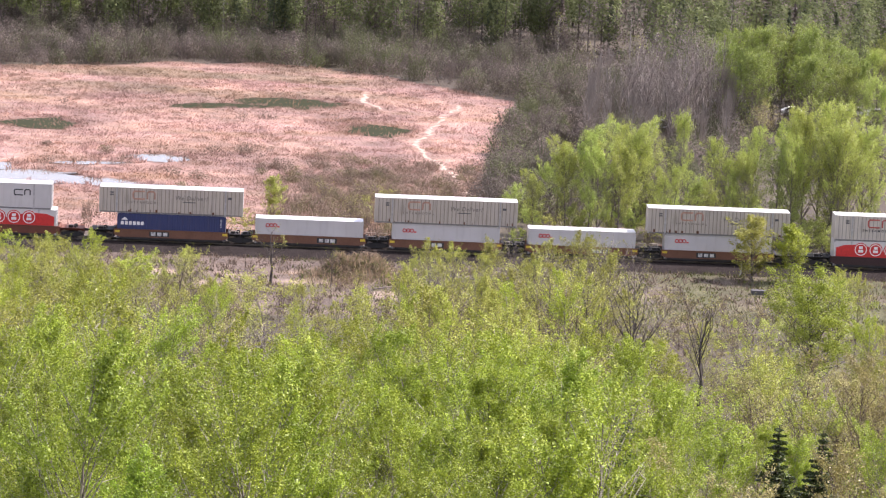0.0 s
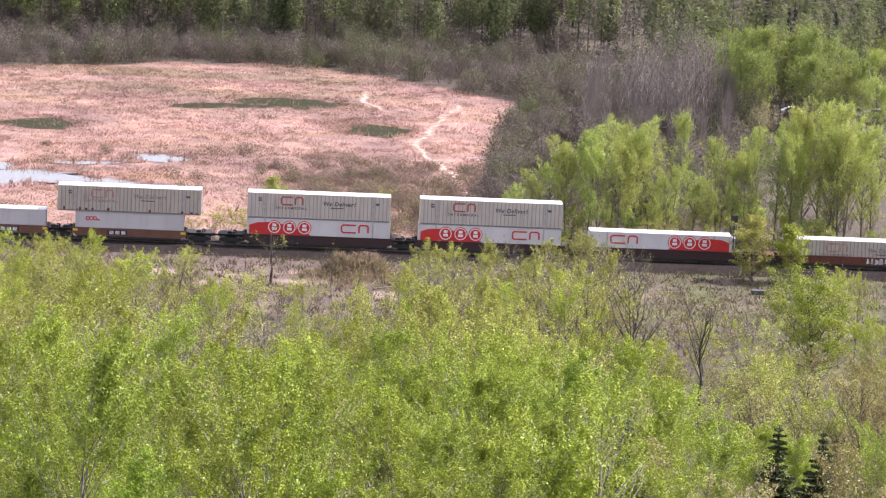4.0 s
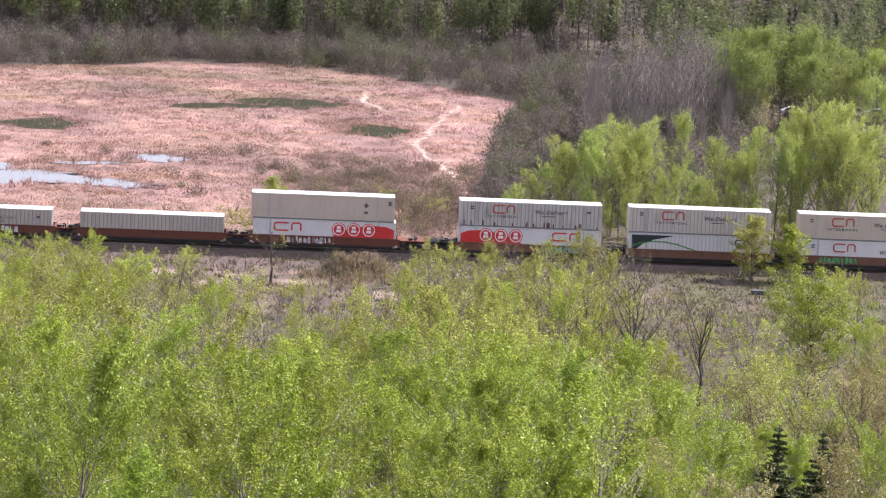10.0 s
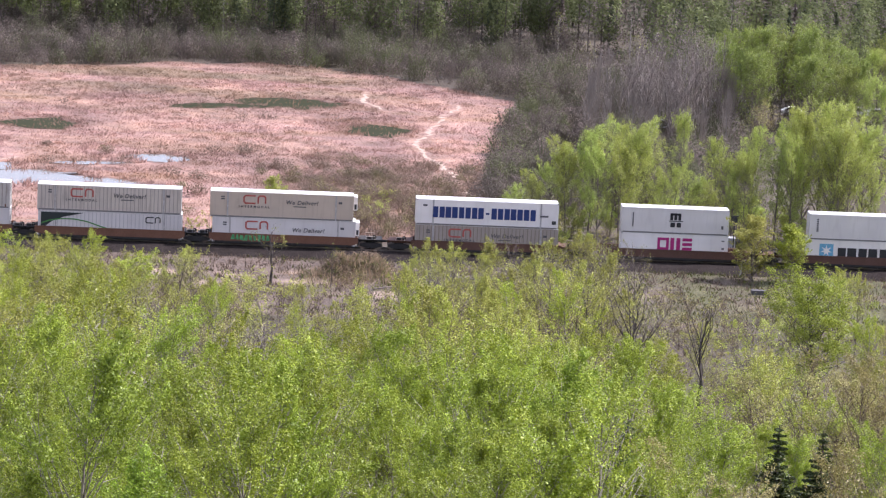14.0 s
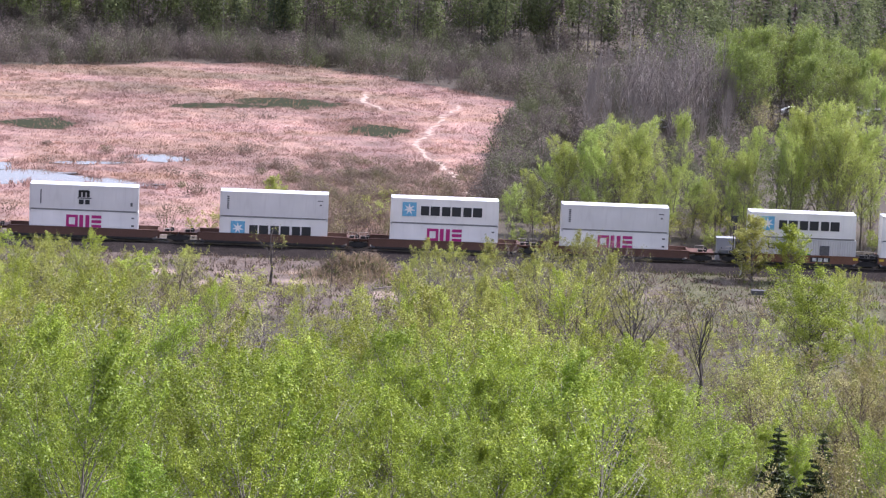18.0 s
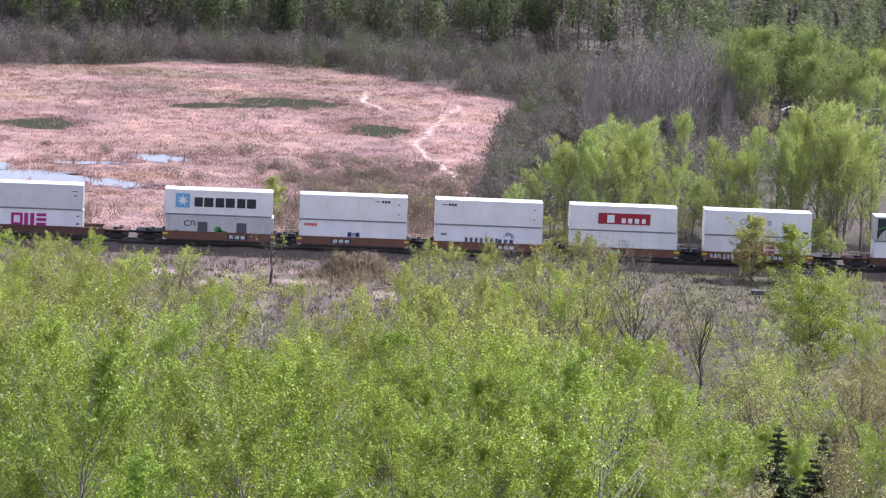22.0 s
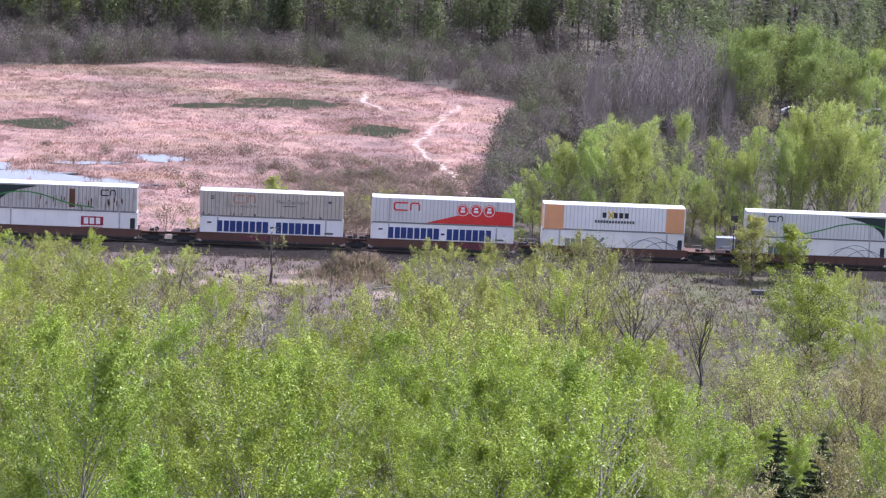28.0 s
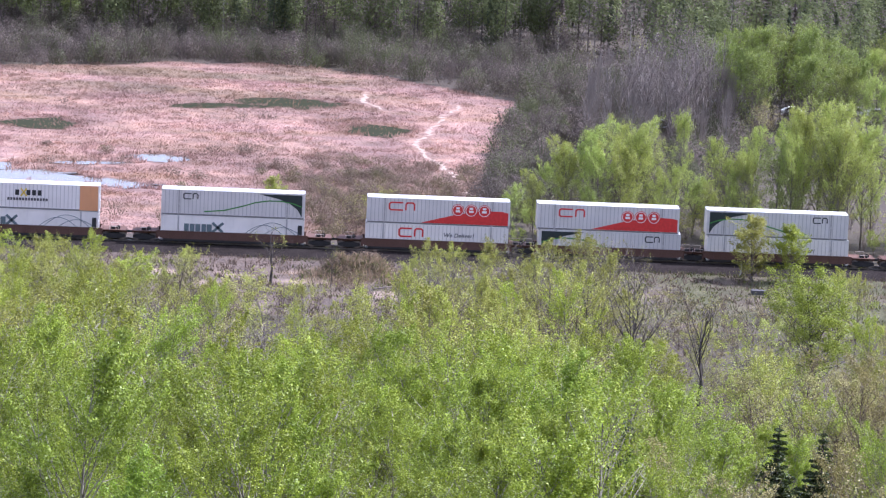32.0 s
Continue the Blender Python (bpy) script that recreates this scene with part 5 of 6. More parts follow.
def load(style, u, level):
    """One container of the train by its livery; u is where it starts along the train."""
    b = FLOOR if level == 0 else FLOOR + H + 0.03
    small = style in ("oocl", "navy", "one", "msc", "grey40", "maersk", "cn40", "cream_a", "cream_b", "sea", "zim", "plaque", "dots", "pale")
    L, W = (L40, W40) if small else (L53, W53)
    y = -W / 2 - 0.018
    on = "in a wagon" if level == 0 else "stacked above another"

    def make(label, mat, ribs, *rest):
        return container(label + " " + on, L, W, b, mat, ribs, *rest)

    if style in ("cn", "cn_rust"):
        c = make("off-white ribbed container, red railway mark" + (" and rust stains" if style == "cn_rust" else ""), STAINED if style == "cn_rust" else OFFWHITE, "posts")
        cn_marks(c, L, y, b, DULL_RED, INK_GREY)
        if style == "cn_rust":
            rng = random.Random(3)
            polys("rust_streaks", [rect(x, b + 0.15, x + rng.uniform(0.06, 0.18), b + rng.uniform(0.3, 0.75)) for x in [rng.uniform(0.3, L - 0.5) for _ in range(22)]], RUST, c, y)
    elif style == "cn_fade":
        c = make("weathered ribbed container with faded orange mark", WORN, "posts")
        cn_marks(c, L, y, b, FADED, FADED_INK)
        rng = random.Random(int(u))
        polys("rust_streaks", [rect(x, b + 0.14, x + rng.uniform(0.06, 0.3), b + rng.uniform(0.22, 0.5)) for x in [rng.uniform(0.3, L - 0.6) for _ in range(10)]], RUST, c, y)
    elif style == "rib":
        c = make("plain weathered ribbed container", WORN, "posts")
    elif style == "cn_dark":
        c = make("light grey container with small dark railway mark", GREY, "smooth")
        polys("railway_mark", twin(0.74 * L, b + 1.55, 0.11 * L, 0.62), INK, c, y)
    elif style == "cn_smooth":
        c = make("smooth off-white refrigerated container with red mark", BEIGE if level else COOL, "smooth")
        cn_marks(c, L, y, b, DULL_RED, INK_GREY, level == 1)
        if level == 0:
            lettering("We Deliver!", 0.555 * L, b + 1.45, 0.66, INK_GREY, c, y, 0.2, 1.1)
        unit = solid("cooling_unit", Shape().box(L, -0.95, b + 1.2, L + 0.45, 0.95, b + H - 0.15, 0.06), WHITE, c, "white cooling unit on the end wall")
        solid("grille", Shape().box(L + 0.1, -0.956, b + 1.3, L + 0.36, -0.95, b + 1.9), INK, unit)
    elif style == "cn_ribred":
        c = make("white ribbed container with red railway mark", CREAM, "posts")
        polys("railway_mark", twin(0.235 * L, b + 1.45, 0.165 * L, 0.92), RED, c, y)
        lettering("We Deliver!", 0.545 * L, b + 1.55, 0.62, INK_GREY, c, y, 0.2, 1.1)
    elif style == "rib_words":
        c = make("white ribbed container with dark slogan", CREAM, "posts")
        lettering("We Deliver!", 0.545 * L, b + 1.35, 0.62, INK_GREY, c, y, 0.2, 1.1)
    elif style in ("red_l", "red_r"):
        c = make("white container with red swoosh and three ringed discs", COOL, "smooth")
        red_marks(c, L, y, b, style == "red_l")
    elif style == "red_top":
        c = make("pale grey ribbed container with large red swoosh", COOL, "posts")
        red_top_marks(c, L, y, b)
    elif style in ("green_l", "green_r", "green_rust"):
        c = make("pale grey ribbed container with dark green corner" + (", rust-streaked" if style == "green_rust" else ""), STAINED if style == "green_rust" else COOL, "posts")
        green_marks(c, L, y, b, style == "green_r", style == "green_rust")
    elif style == "beige":
        c = make("plain beige container", BEIGE, "smooth")
        polys("diamond_mark", [[(0.80 * L, b + 1.55), (0.80 * L + 0.3, b + 1.85), (0.80 * L, b + 2.15), (0.80 * L - 0.3, b + 1.85)]], INK_GREY, c, y)
        polys("square_mark", [rect(0.80 * L - 0.2, b + 0.9, 0.80 * L + 0.2, b + 1.2)], INK_GREY, c, y)
        polys("small_print", [rect(0.955 * L, b + 1.9, 0.975 * L, b + 2.4)], INK_GREY, c, y)
    elif style == "blue_words":
        c = make("white container with bold blue block lettering bars", WHITE, "smooth")
        lift = 0.85 if level else 1.22
        polys("brand_bars", bars(0.115 * L, 0.845 * L, b + lift, b + lift + 1.25, 16, 2, 0.08, (8,)) + [rect(0.49 * L, b + lift + 0.5, 0.515 * L, b + lift + 0.72)], BLUE, c, y)
        solid("vent_opening", Shape().box(0.955 * L, -W / 2 - 0.02, b + 0.5, 0.985 * L, -W / 2 + 0.02, b + 0.9), INK, c)
        polys("number_bars", [rect(0.05 * L, b + 2.1, 0.08 * L, b + 2.3), rect(0.87 * L, b + 1.3, 0.93 * L, b + 1.5)], INK_GREY, c, y)
    elif style == "tan":
        c = make("dusty tan container with red railway mark", TAN, "posts")
        cn_marks(c, L, y, b, DULL_RED, INK_GREY)
    elif style == "haul":
        c = make("cream container with small red plate of bars", CREAM, "smooth")
        polys("brand_plate", [rect(0.61 * L, b + 1.35, 0.765 * L, b + 2.35)], MAROON_MARK, c, y)
        polys("brand_bars", bars(0.625 * L, 0.75 * L, b + 1.5, b + 2.2, 3, 7), WHITE, c, y - 0.004)
        polys("brand_bars", bars(0.612 * L, 0.762 * L, b + 0.95, b + 1.2, 9, 8), MAROON_MARK, c, y)
        solid("vent_opening", Shape().box(0.952 * L, -W / 2 - 0.02, b + 1.1, 0.985 * L, -W / 2 + 0.02, b + 2.3), INK, c)
    elif style == "sunny":
        c = make("white ribbed container with orange ends", WHITE, "posts", ORANGE_END)
        for a, e in ((0.008, 0.145), (0.865, 0.992)):
            solid("orange_panel", Shape().box(a * L, -W / 2 - 0.014, b + 0.05, e * L, -W / 2 - 0.002, b + H - 0.03), ORANGE_END, c, "orange end panel")
        polys("brand_bars", bars(0.41 * L, 0.605 * L, b + 1.55, b + 2.15, 5, 5, 0.2, (1,)), INK, c, y)
        polys("sun_shape", ribbon([(0.455 * L, b + 1.45), (0.495 * L, b + 2.3)], 0.16) + ribbon([(0.495 * L, b + 1.45), (0.455 * L, b + 2.3)], 0.16), YELLOW, c, y - 0.004)
        polys("web_bars", bars(0.36 * L, 0.645 * L, b + 0.95, b + 1.25, 14, 6), INK_GREY, c, y)
    elif style == "arcs":
        c = make("white container with grey-teal bars and thin arcs", CREAM, "smooth")
        polys("brand_bars", bars(0.16 * L, 0.36 * L, b + 1.1, b + 1.95, 5, 9, 0.08) + ribbon([(0.36 * L, b + 1.05), (0.435 * L, b + 2.15)], 0.3) + ribbon([(0.435 * L, b + 1.05), (0.36 * L, b + 2.15)], 0.3), TEAL, c, y)
        arcs = []
        for cx, w, h in ((0.72, 0.30, 1.3), (0.78, 0.36, 1.6), (0.85, 0.30, 1.1)):
            arcs += ribbon([((cx - w / 2 + w * i / 14) * L if (cx - w / 2 + w * i / 14) < 0.985 else 0.985 * L, b + 0.8 + h * math.sin(math.pi * i / 14)) for i in range(15)], 0.06)
        polys("arc_lines", arcs, TEAL, c, y - 0.004)
        solid("vent_opening", Shape().box(0.955 * L, -W / 2 - 0.02, b + 1.0, 0.985 * L, -W / 2 + 0.02, b + 2.2), INK, c)
    elif style == "oocl":
        c = make("light grey container with small red ring marks", GREY, "smooth")
        for k in range(3):
            polys("ring_mark", ring((0.115 + 0.034 * k) * L, b + 2.12, 0.24, 0.10, 12), RED, c, y)
        polys("bar_mark", [rect(0.204 * L, b + 1.9, 0.225 * L, b + 2.05)], RED, c, y)
    elif style == "navy":
        c = make("navy blue container with white bars", NAVY, "corrugated")
        polys("brand_bars", bars(0.03 * L, 0.25 * L, b + 1.55, b + 1.95, 6, 13), WHITE, c, y)
        polys("sail_shape", [[(0.035 * L, b + 2.1), (0.10 * L, b + 2.1), (0.07 * L, b + 2.45)]], WHITE, c, y)
        polys("number_bars", [rect(0.95 * L, b + 1.6 + 0.16 * i, 0.965 * L, b + 1.7 + 0.16 * i) for i in range(6)], DIM, c, y)
    elif style == "one":
        c = make("bright white container with magenta block shapes", WHITE, "smooth")
        a, z0, z1 = 0.34 * L, b + 1.04, b + 2.45
        t = 0.30
        outs = [rect(a, z0, a + t, z1), rect(a + 1.0, z0, a + 1.0 + t, z1), rect(a + t, z1 - t, a + 1.0, z1), rect(a + t, z0, a + 1.0, z0 + t)]
        a += 1.48
        outs += [rect(a, z0, a + 0.42, z1), rect(a + 0.68, z0, a + 1.12, z1)]
        a += 1.36
        outs += [rect(a, z0 + (z1 - z0) * k, a + 1.1, z0 + (z1 - z0) * (k + 0.24)) for k in (0, 0.38, 0.76)]
        polys("brand_shapes", outs, MAGENTA, c, y)
        polys("number_bars", [rect(0.94 * L, b + 2.2, 0.965 * L, b + 2.35), rect(0.94 * L, b + 1.3, 0.965 * L, b + 1.5)], INK_GREY, c, y)
    elif style == "msc":
        c = make("light grey container with stacked black block shapes", COOL, "smooth")
        a = 0.45 * L
        polys("brand_shapes", [rect(a, b + 1.55, a + 0.32, b + 2.3), rect(a + 0.46, b + 1.55, a + 0.78, b + 2.3), rect(a + 0.92, b + 1.55, a + 1.24, b + 2.3), rect(a, b + 2.1, a + 1.2, b + 2.35), rect(a - 0.1, b + 1.40, a + 1.5, b + 1.50)] + bars(a, a + 1.35, b + 0.75, b + 1.28, 2, 14), INK, c, y)
        polys("number_bars", [rect(0.10 * L, b + 0.7, 0.11 * L, b + 2.3), rect(0.93 * L, b + 0.7, 0.95 * L, b + 1.1)], INK_GREY, c, y)
    elif style == "grey40":
        c = make("plain light grey container", COOL, "smooth")
        polys("number_bars", [rect(0.065 * L, b + 0.9 + 0.22 * i, 0.085 * L, b + 1.05 + 0.22 * i) for i in range(7)] + [rect(0.9 * L, b + 2.1, 0.95 * L, b + 2.2), rect(0.92 * L, b + 1.6, 0.94 * L, b + 1.75)], INK_GREY, c, y)
    elif style == "maersk":
        c = make("pale grey container with sky-blue square and black bars", CREAM, "smooth")
        polys("blue_square", [rect(0.105 * L, b + 0.85, 0.235 * L, b + 2.45)], SKY_BLUE, c, y)
        cx, cz = 0.17 * L, b + 1.65
        polys("white_star", [[(cx + (0.68 if i % 2 == 0 else 0.26) * math.sin(math.pi * i / 7), cz + (0.68 if i % 2 == 0 else 0.26) * math.cos(math.pi * i / 7)) for i in range(14)][::-1]], WHITE, c, y - 0.004)
        polys("brand_bars", bars(0.265 * L, 0.855 * L, b + 1.0, b + 2.05, 6, 15, 0.08), INK, c, y)
    elif style == "cn40":
        c = make("mid-grey container with darker patches and green arrow", GREY, "corrugated")
        polys("railway_mark", twin(0.18 * L, b + 1.75, 0.09 * L, 0.5), INK, c, y)
        polys("patches", [rect(0.30 * L, b + 1.1, 0.39 * L, b + 2.2), rect(0.66 * L, b + 1.1, 0.75 * L, b + 2.2), rect(0.09 * L, b + 0.9, 0.12 * L, b + 1.2)], INK_GREY, c, y)
        polys("green_arrow", disc(0.49 * L, b + 1.35, 0.42, 6) + ribbon([(0.49 * L, b + 1.3), (0.58 * L, b + 1.0)], 0.25), GREEN_MARK, c, y)
    elif style in ("cream_a", "cream_b"):
        c = make("cream-white container with a tiny black mark", CREAM, "smooth")
        x = 0.70 if style == "cream_a" else 0.06
        polys("brand_bars", [rect(x * L, b + 2.3, (x + 0.05) * L, b + 2.38)] + bars((x + 0.06) * L, (x + 0.14) * L, b + 2.2, b + 2.45, 3, 16), INK, c, y)
        polys("number_bars", [rect(0.91 * L, b + 2.0, 0.93 * L, b + 2.1), rect(0.91 * L, b + 0.9, 0.93 * L, b + 1.0)], INK_GREY, c, y)
    elif style == "sea":
        c = make("white container with small red bars and blue squares", WHITE, "smooth")
        polys("brand_bars", bars(0.045 * L, 0.165 * L, b + 2.25, b + 2.55, 5, 17), RED, c, y)
        polys("blue_squares", [rect(0.45 * L, b + 1.15, 0.485 * L, b + 1.65), rect(0.525 * L, b + 1.15, 0.56 * L, b + 1.65)] + ring(0.505 * L, b + 1.4, 0.2, 0.08, 10), BLUE, c, y)
    elif style == "zim":
        c = make("white container with thin dark-blue bars", WHITE, "smooth")
        polys("brand_bars", bars(0.27 * L, 0.60 * L, b + 0.85, b + 1.6, 7, 18, 0.45), INK_GREY, c, y)
        polys("brand_bars", bars(0.58 * L, 0.74 * L, b + 0.9, b + 1.5, 3, 19, 0.3) + ring(0.685 * L, b + 1.65, 0.45, 0.10, 12)[:5] + ring(0.685 * L, b + 1.65, 0.65, 0.10, 14)[:5], BLUE, c, y)
        polys("small_print", bars(0.055 * L, 0.11 * L, b + 1.75, b + 2.0, 3, 20), INK, c, y)
    elif style == "plaque":
        c = make("cream container with a dark red plaque", CREAM, "smooth")
        polys("red_plaque", [rect(0.265 * L, b + 0.85, 0.75 * L, b + 2.1)], MAROON_MARK, c, y)
        polys("brand_bars", bars(0.34 * L, 0.43 * L, b + 1.0, b + 1.9, 1, 21) + bars(0.47 * L, 0.72 * L, b + 1.0, b + 1.55, 4, 22, 0.3), WHITE, c, y - 0.004)
    elif style == "dots":
        c = make("cream container with small blue-grey dots", CREAM, "smooth")
        polys("dot_marks", [rect(0.45 * L + 0.35 * i, b + 1.75 - 0.4 * j, 0.45 * L + 0.35 * i + 0.2, b + 1.92 - 0.4 * j) for i in range(4) for j in range(2)] + [rect(0.45 * L, b + 1.0, 0.55 * L, b + 1.12)], DIM, c, y)
    else:
        c = make("white container with faded grey shapes", WHITE, "smooth")
        polys("brand_bars", ring(0.36 * L, b + 1.7, 0.38, 0.16, 12) + bars(0.42 * L, 0.64 * L, b + 1.35, b + 1.95, 3, 23, 0.4), DIM, c, y)
        polys("number_bars", [rect(0.92 * L, b + 0.55, 0.97 * L, b + 0.75)], INK, c, y)
    moving.append((c, u))
    return c


# ---- train: well wagons ----
def bogie(parent, x):
    t = solid("bogie", Shape().box(x - 0.30, -1.0, 0.38, x + 0.30, 1.0, 0.72, 0.05), BLACK_IRON, parent, "dark cast-steel bogie")
    for y in (-1.06, 1.06):
        out = [(x - 1.25, 0.36), (x - 0.55, 0.18), (x + 0.55, 0.18), (x + 1.25, 0.36), (x + 1.25, 0.62), (x + 0.5, 0.78), (x - 0.5, 0.78), (x - 1.25, 0.62)]
        solid("side_frame", Shape().slab(out, y - 0.06, y + 0.06), BLACK_IRON, t)
    for dx in (-0.89, 0.89):
        for y in (-0.78, 0.78):
            solid("wheel", Shape().drum(x + dx, y, 0.43, 0.43, 0.06, 16), STEEL, t, "worn steel wheel")


def wagon(label, x0, x1, left, right, mat, bogies, ribbed=False, plate="", tags=()):
    """A well wagon: deep side sills between x0 and x1, end decks out to left and right, and its bogies."""
    top = new("well_wagon")
    tagged(top, label, "rail wagon", "wagons of the train")
    for side in (-1, 1):
        y0, y1 = sorted((side * 1.345, side * 1.45))
        out = [(x0 + 0.6, 0.44), (x1 - 0.6, 0.44), (x1, 0.70), (x1, 1.24), (x1 - 0.05, 1.29), (x0 + 0.05, 1.29), (x0, 1.24), (x0, 0.70)]
        sill = solid("side_sill", Shape().slab(out, y0, y1), mat, top)
        solid("top_flange", Shape().box(x0, min(y0, y1) - 0.05, 1.27, x1, max(y0, y1) + 0.05, 1.33), mat, sill)
        # Black flange below the sill stands in for its underside lying in shadow.
        solid("bottom_flange", Shape().box(x0 + 0.7, min(y0, y1) - 0.02, 0.20, x1 - 0.7, max(y0, y1) + 0.02, 0.44), BLACK_IRON, sill)
        if ribbed:
            n = int((x1 - x0) / 1.15)
            for i in range(1, n):
                x = x0 + (x1 - x0) * i / n
                solid("rib", Shape().box(x - 0.06, min(y0, y1) - (0.07 if side < 0 else 0), 0.45, x + 0.06, max(y0, y1) + (0.07 if side > 0 else 0), 1.27), mat, sill)
    solid("well_floor", Shape().box(x0 + 0.3, -1.345, 0.14, x1 - 0.3, 1.345, 0.22), BLACK_IRON, top)
    for a, b, inner in ((left, x0, x0), (x1, right, x1)):
        s = Shape().box(a, -0.75, 0.80, b, 0.75, 1.10)
        s.box(inner - 0.12, -1.345, 0.40, inner + 0.12, 1.345, 1.27)
        solid("end_deck", s, mat if not plate == "dark" else BLACK_IRON, top)
        if b - a > 1.0:
            m = (a + b) / 2
            solid("walkway", Shape().box(min(a, b) + 0.2, -1.35, 1.12, max(a, b) - 0.05, 1.35, 1.17), BLACK_IRON if plate == "dark" else mat, top)
            for y in (-1.3, 1.3):
                solid("handrail", Shape().tube([(m - 0.5, y, 1.17), (m - 0.5, y, 1.52), (m + 0.5, y, 1.52), (m + 0.5, y, 1.17)], [0.025] * 4, 5), WORN, top)
            solid("brake_gear", Shape().box(m - 0.35, -1.0, 1.17, m + 0.15, -0.4, 1.45, 0.05).drum(m + 0.45, -0.9, 1.4, 0.24, 0.03, 12), BLACK_IRON, top)
    for x in bogies:
        bogie(top, x)
    for kind, a, b, m, seed in tags:
        z0, z1 = 0.46, 1.26
        if kind == "bars":
            polys("maker_plate", [rect(a - 0.12, 0.58, b + 0.12, 1.13)], INK, top, -1.456)
            polys("maker_bars", bars(a, b, 0.66, 1.05, 3, seed), m, top, -1.46)
            for x in (x0 + 0.12, x1 - 0.67):
                polys("yellow_patch", [rect(x, 0.92, x + 0.55, 1.18)], YELLOW, top, -1.46)
        else:
            spray(top, a, b, z0, z1, -1.46, m, seed)
    return top


moving = []
# start of the lower load, its livery, start of the upper load, its livery, wagon paint
CONSIST = [
    (-60.10, "red_r", -60.69, "cn_dark", "red"), (-37.13, "navy", -39.21, "cn_fade", "orange"), (-21.60, "oocl", None, "", "orange"), (-6.15, "oocl", -8.20, "cn_fade", "orange"), (9.28, "oocl", None, "", "orange"),
    (24.78, "oocl", 22.74, "cn_fade", "orange"), (44.10, "red_l", 44.06, "cn", "dark"), (63.45, "red_l", 63.52, "cn", "dark"), (82.86, "red_r", None, "", "dark"), (106.05, "cn_fade", None, "", "redbrown"),
    (125.37, "rib", None, "", "redbrown"), (144.80, "red_r", 144.57, "beige", "redbrown"), (168.05, "red_l", 168.04, "cn_rust", "orange"), (187.38, "green_l", 187.25, "cn", "orange"), (206.95, "cn_smooth", 206.63, "cn_smooth", "orange"),
    (229.90, "tan", 229.82, "blue_words", "rust"), (253.21, "one", 253.18, "msc", "rust"), (274.57, "maersk", 274.57, "grey40", "rust"), (293.85, "one", 293.84, "maersk", "rust"), (313.22, "one", 313.18, "grey40", "rust"),
    (334.66, "cn40", 334.50, "maersk", "orange"), (349.75, "sea", 349.70, "cream_a", "orange"), (365.08, "zim", 365.03, "cream_b", "orange"), (380.43, "dots", 380.28, "plaque", "orange"), (395.70, "one", 395.61, "pale", "orange"),
    (415.10, "haul", 415.02, "green_rust", "rust"), (438.32, "blue_words", 438.23, "cn_fade", "rib"), (457.62, "blue_words", 457.63, "red_top", "rib"), (476.97, "arcs", 477.0, "sunny", "rib"), (500.11, "arcs", 500.11, "green_r", "rib"),
    (523.20, "cn_ribred", 523.28, "red_top", "rib"), (542.80, "green_l", 542.51, "red_top", "rib"), (561.96, "rib_words", 561.78, "green_l", "rib"), (585.0, "", None, "", "rib")]
PAINTS = {"red": (CAR_RED, "red-brown"), "orange": (CAR_ORANGE, "faded orange-brown"), "dark": (CAR_DARK, "dark maroon"), "redbrown": (CAR_RED, "rusty red-brown"), "rust": (CAR_RUST, "rust-brown"), "rib": (CAR_RUST, "rust-brown ribbed")}
SMALL = ("oocl", "navy", "one", "maersk", "cn40", "sea", "zim", "dots")


def build_train():
    wells = []
    for i, (u, style, _, _, tone) in enumerate(CONSIST):
        L = L40 if style in SMALL else L53
        pad = 2.35 if style in SMALL and tone == "rust" else 0.35
        wells.append((u - pad, u + L + pad))
    for i, (u, style, u2, style2, tone) in enumerate(CONSIST):
        a, b = wells[i]
        before = wells[i - 1][1] if i else a - 7
        after = wells[i + 1][0] if i + 1 < len(wells) else b + 7
        tight_l, tight_r = a - before < 4.7, after - b < 4.7
        left = (before + a) / 2 + 0.05 if tight_l else (before + a) / 2 + 0.3
        right = (after + b) / 2 - 0.05 if tight_r else (after + b) / 2 - 0.3
        spots = []
        if not tight_l:
            spots.append(a - 1.45)
        spots.append((b + after) / 2 if tight_r else b + 1.45)
        mat, word = PAINTS[tone]
        tags = []
        if tone == "orange" and style in SMALL:
            k = 0.32 if i % 2 else 0.58
            tags.append(("bars", a + (b - a) * k, a + (b - a) * k + 2.0, WHITE_SPRAY, i))
        for n, p, q, m in ((9, 0.52, 0.76, WHITE_SPRAY), (11, 0.25, 0.55, WHITE_SPRAY), (12, 0.58, 0.87, TEAL_SPRAY), (14, 0.15, 0.41, GREEN_SPRAY), (27, 0.56, 0.82, DARK_SPRAY), (24, 0.08, 0.3, WHITE_SPRAY), (26, 0.3, 0.5, DARK_SPRAY)):
            if n == i:
                tags.append(("spray", a + (b - a) * p, a + (b - a) * q, m, i))
        w = wagon("well wagon with %s sills on dark bogies" % word, a - a, b - a, left - a, right - a, mat, [s - a for s in spots], tone in ("rib", "redbrown"), tone if tone != "orange" else "dark",
                  [(k, p - a, q - a, m, sd) for k, p, q, m, sd in tags])
        if not tight_r:
            solid("coupler", Shape().box(right - a - 0.1, -0.13, 0.72, right - a + 0.42, 0.13, 0.98, 0.05), BLACK_IRON, w)
        if not tight_l:
            solid("coupler", Shape().box(left - a - 0.20, -0.12, 0.74, left - a + 0.1, 0.12, 0.96, 0.05), BLACK_IRON, w)
        moving.append((w, a))
        if style:
            load(style, u, 0)
        if u2 is not None:
            load(style2, u2, 1)


build_train()


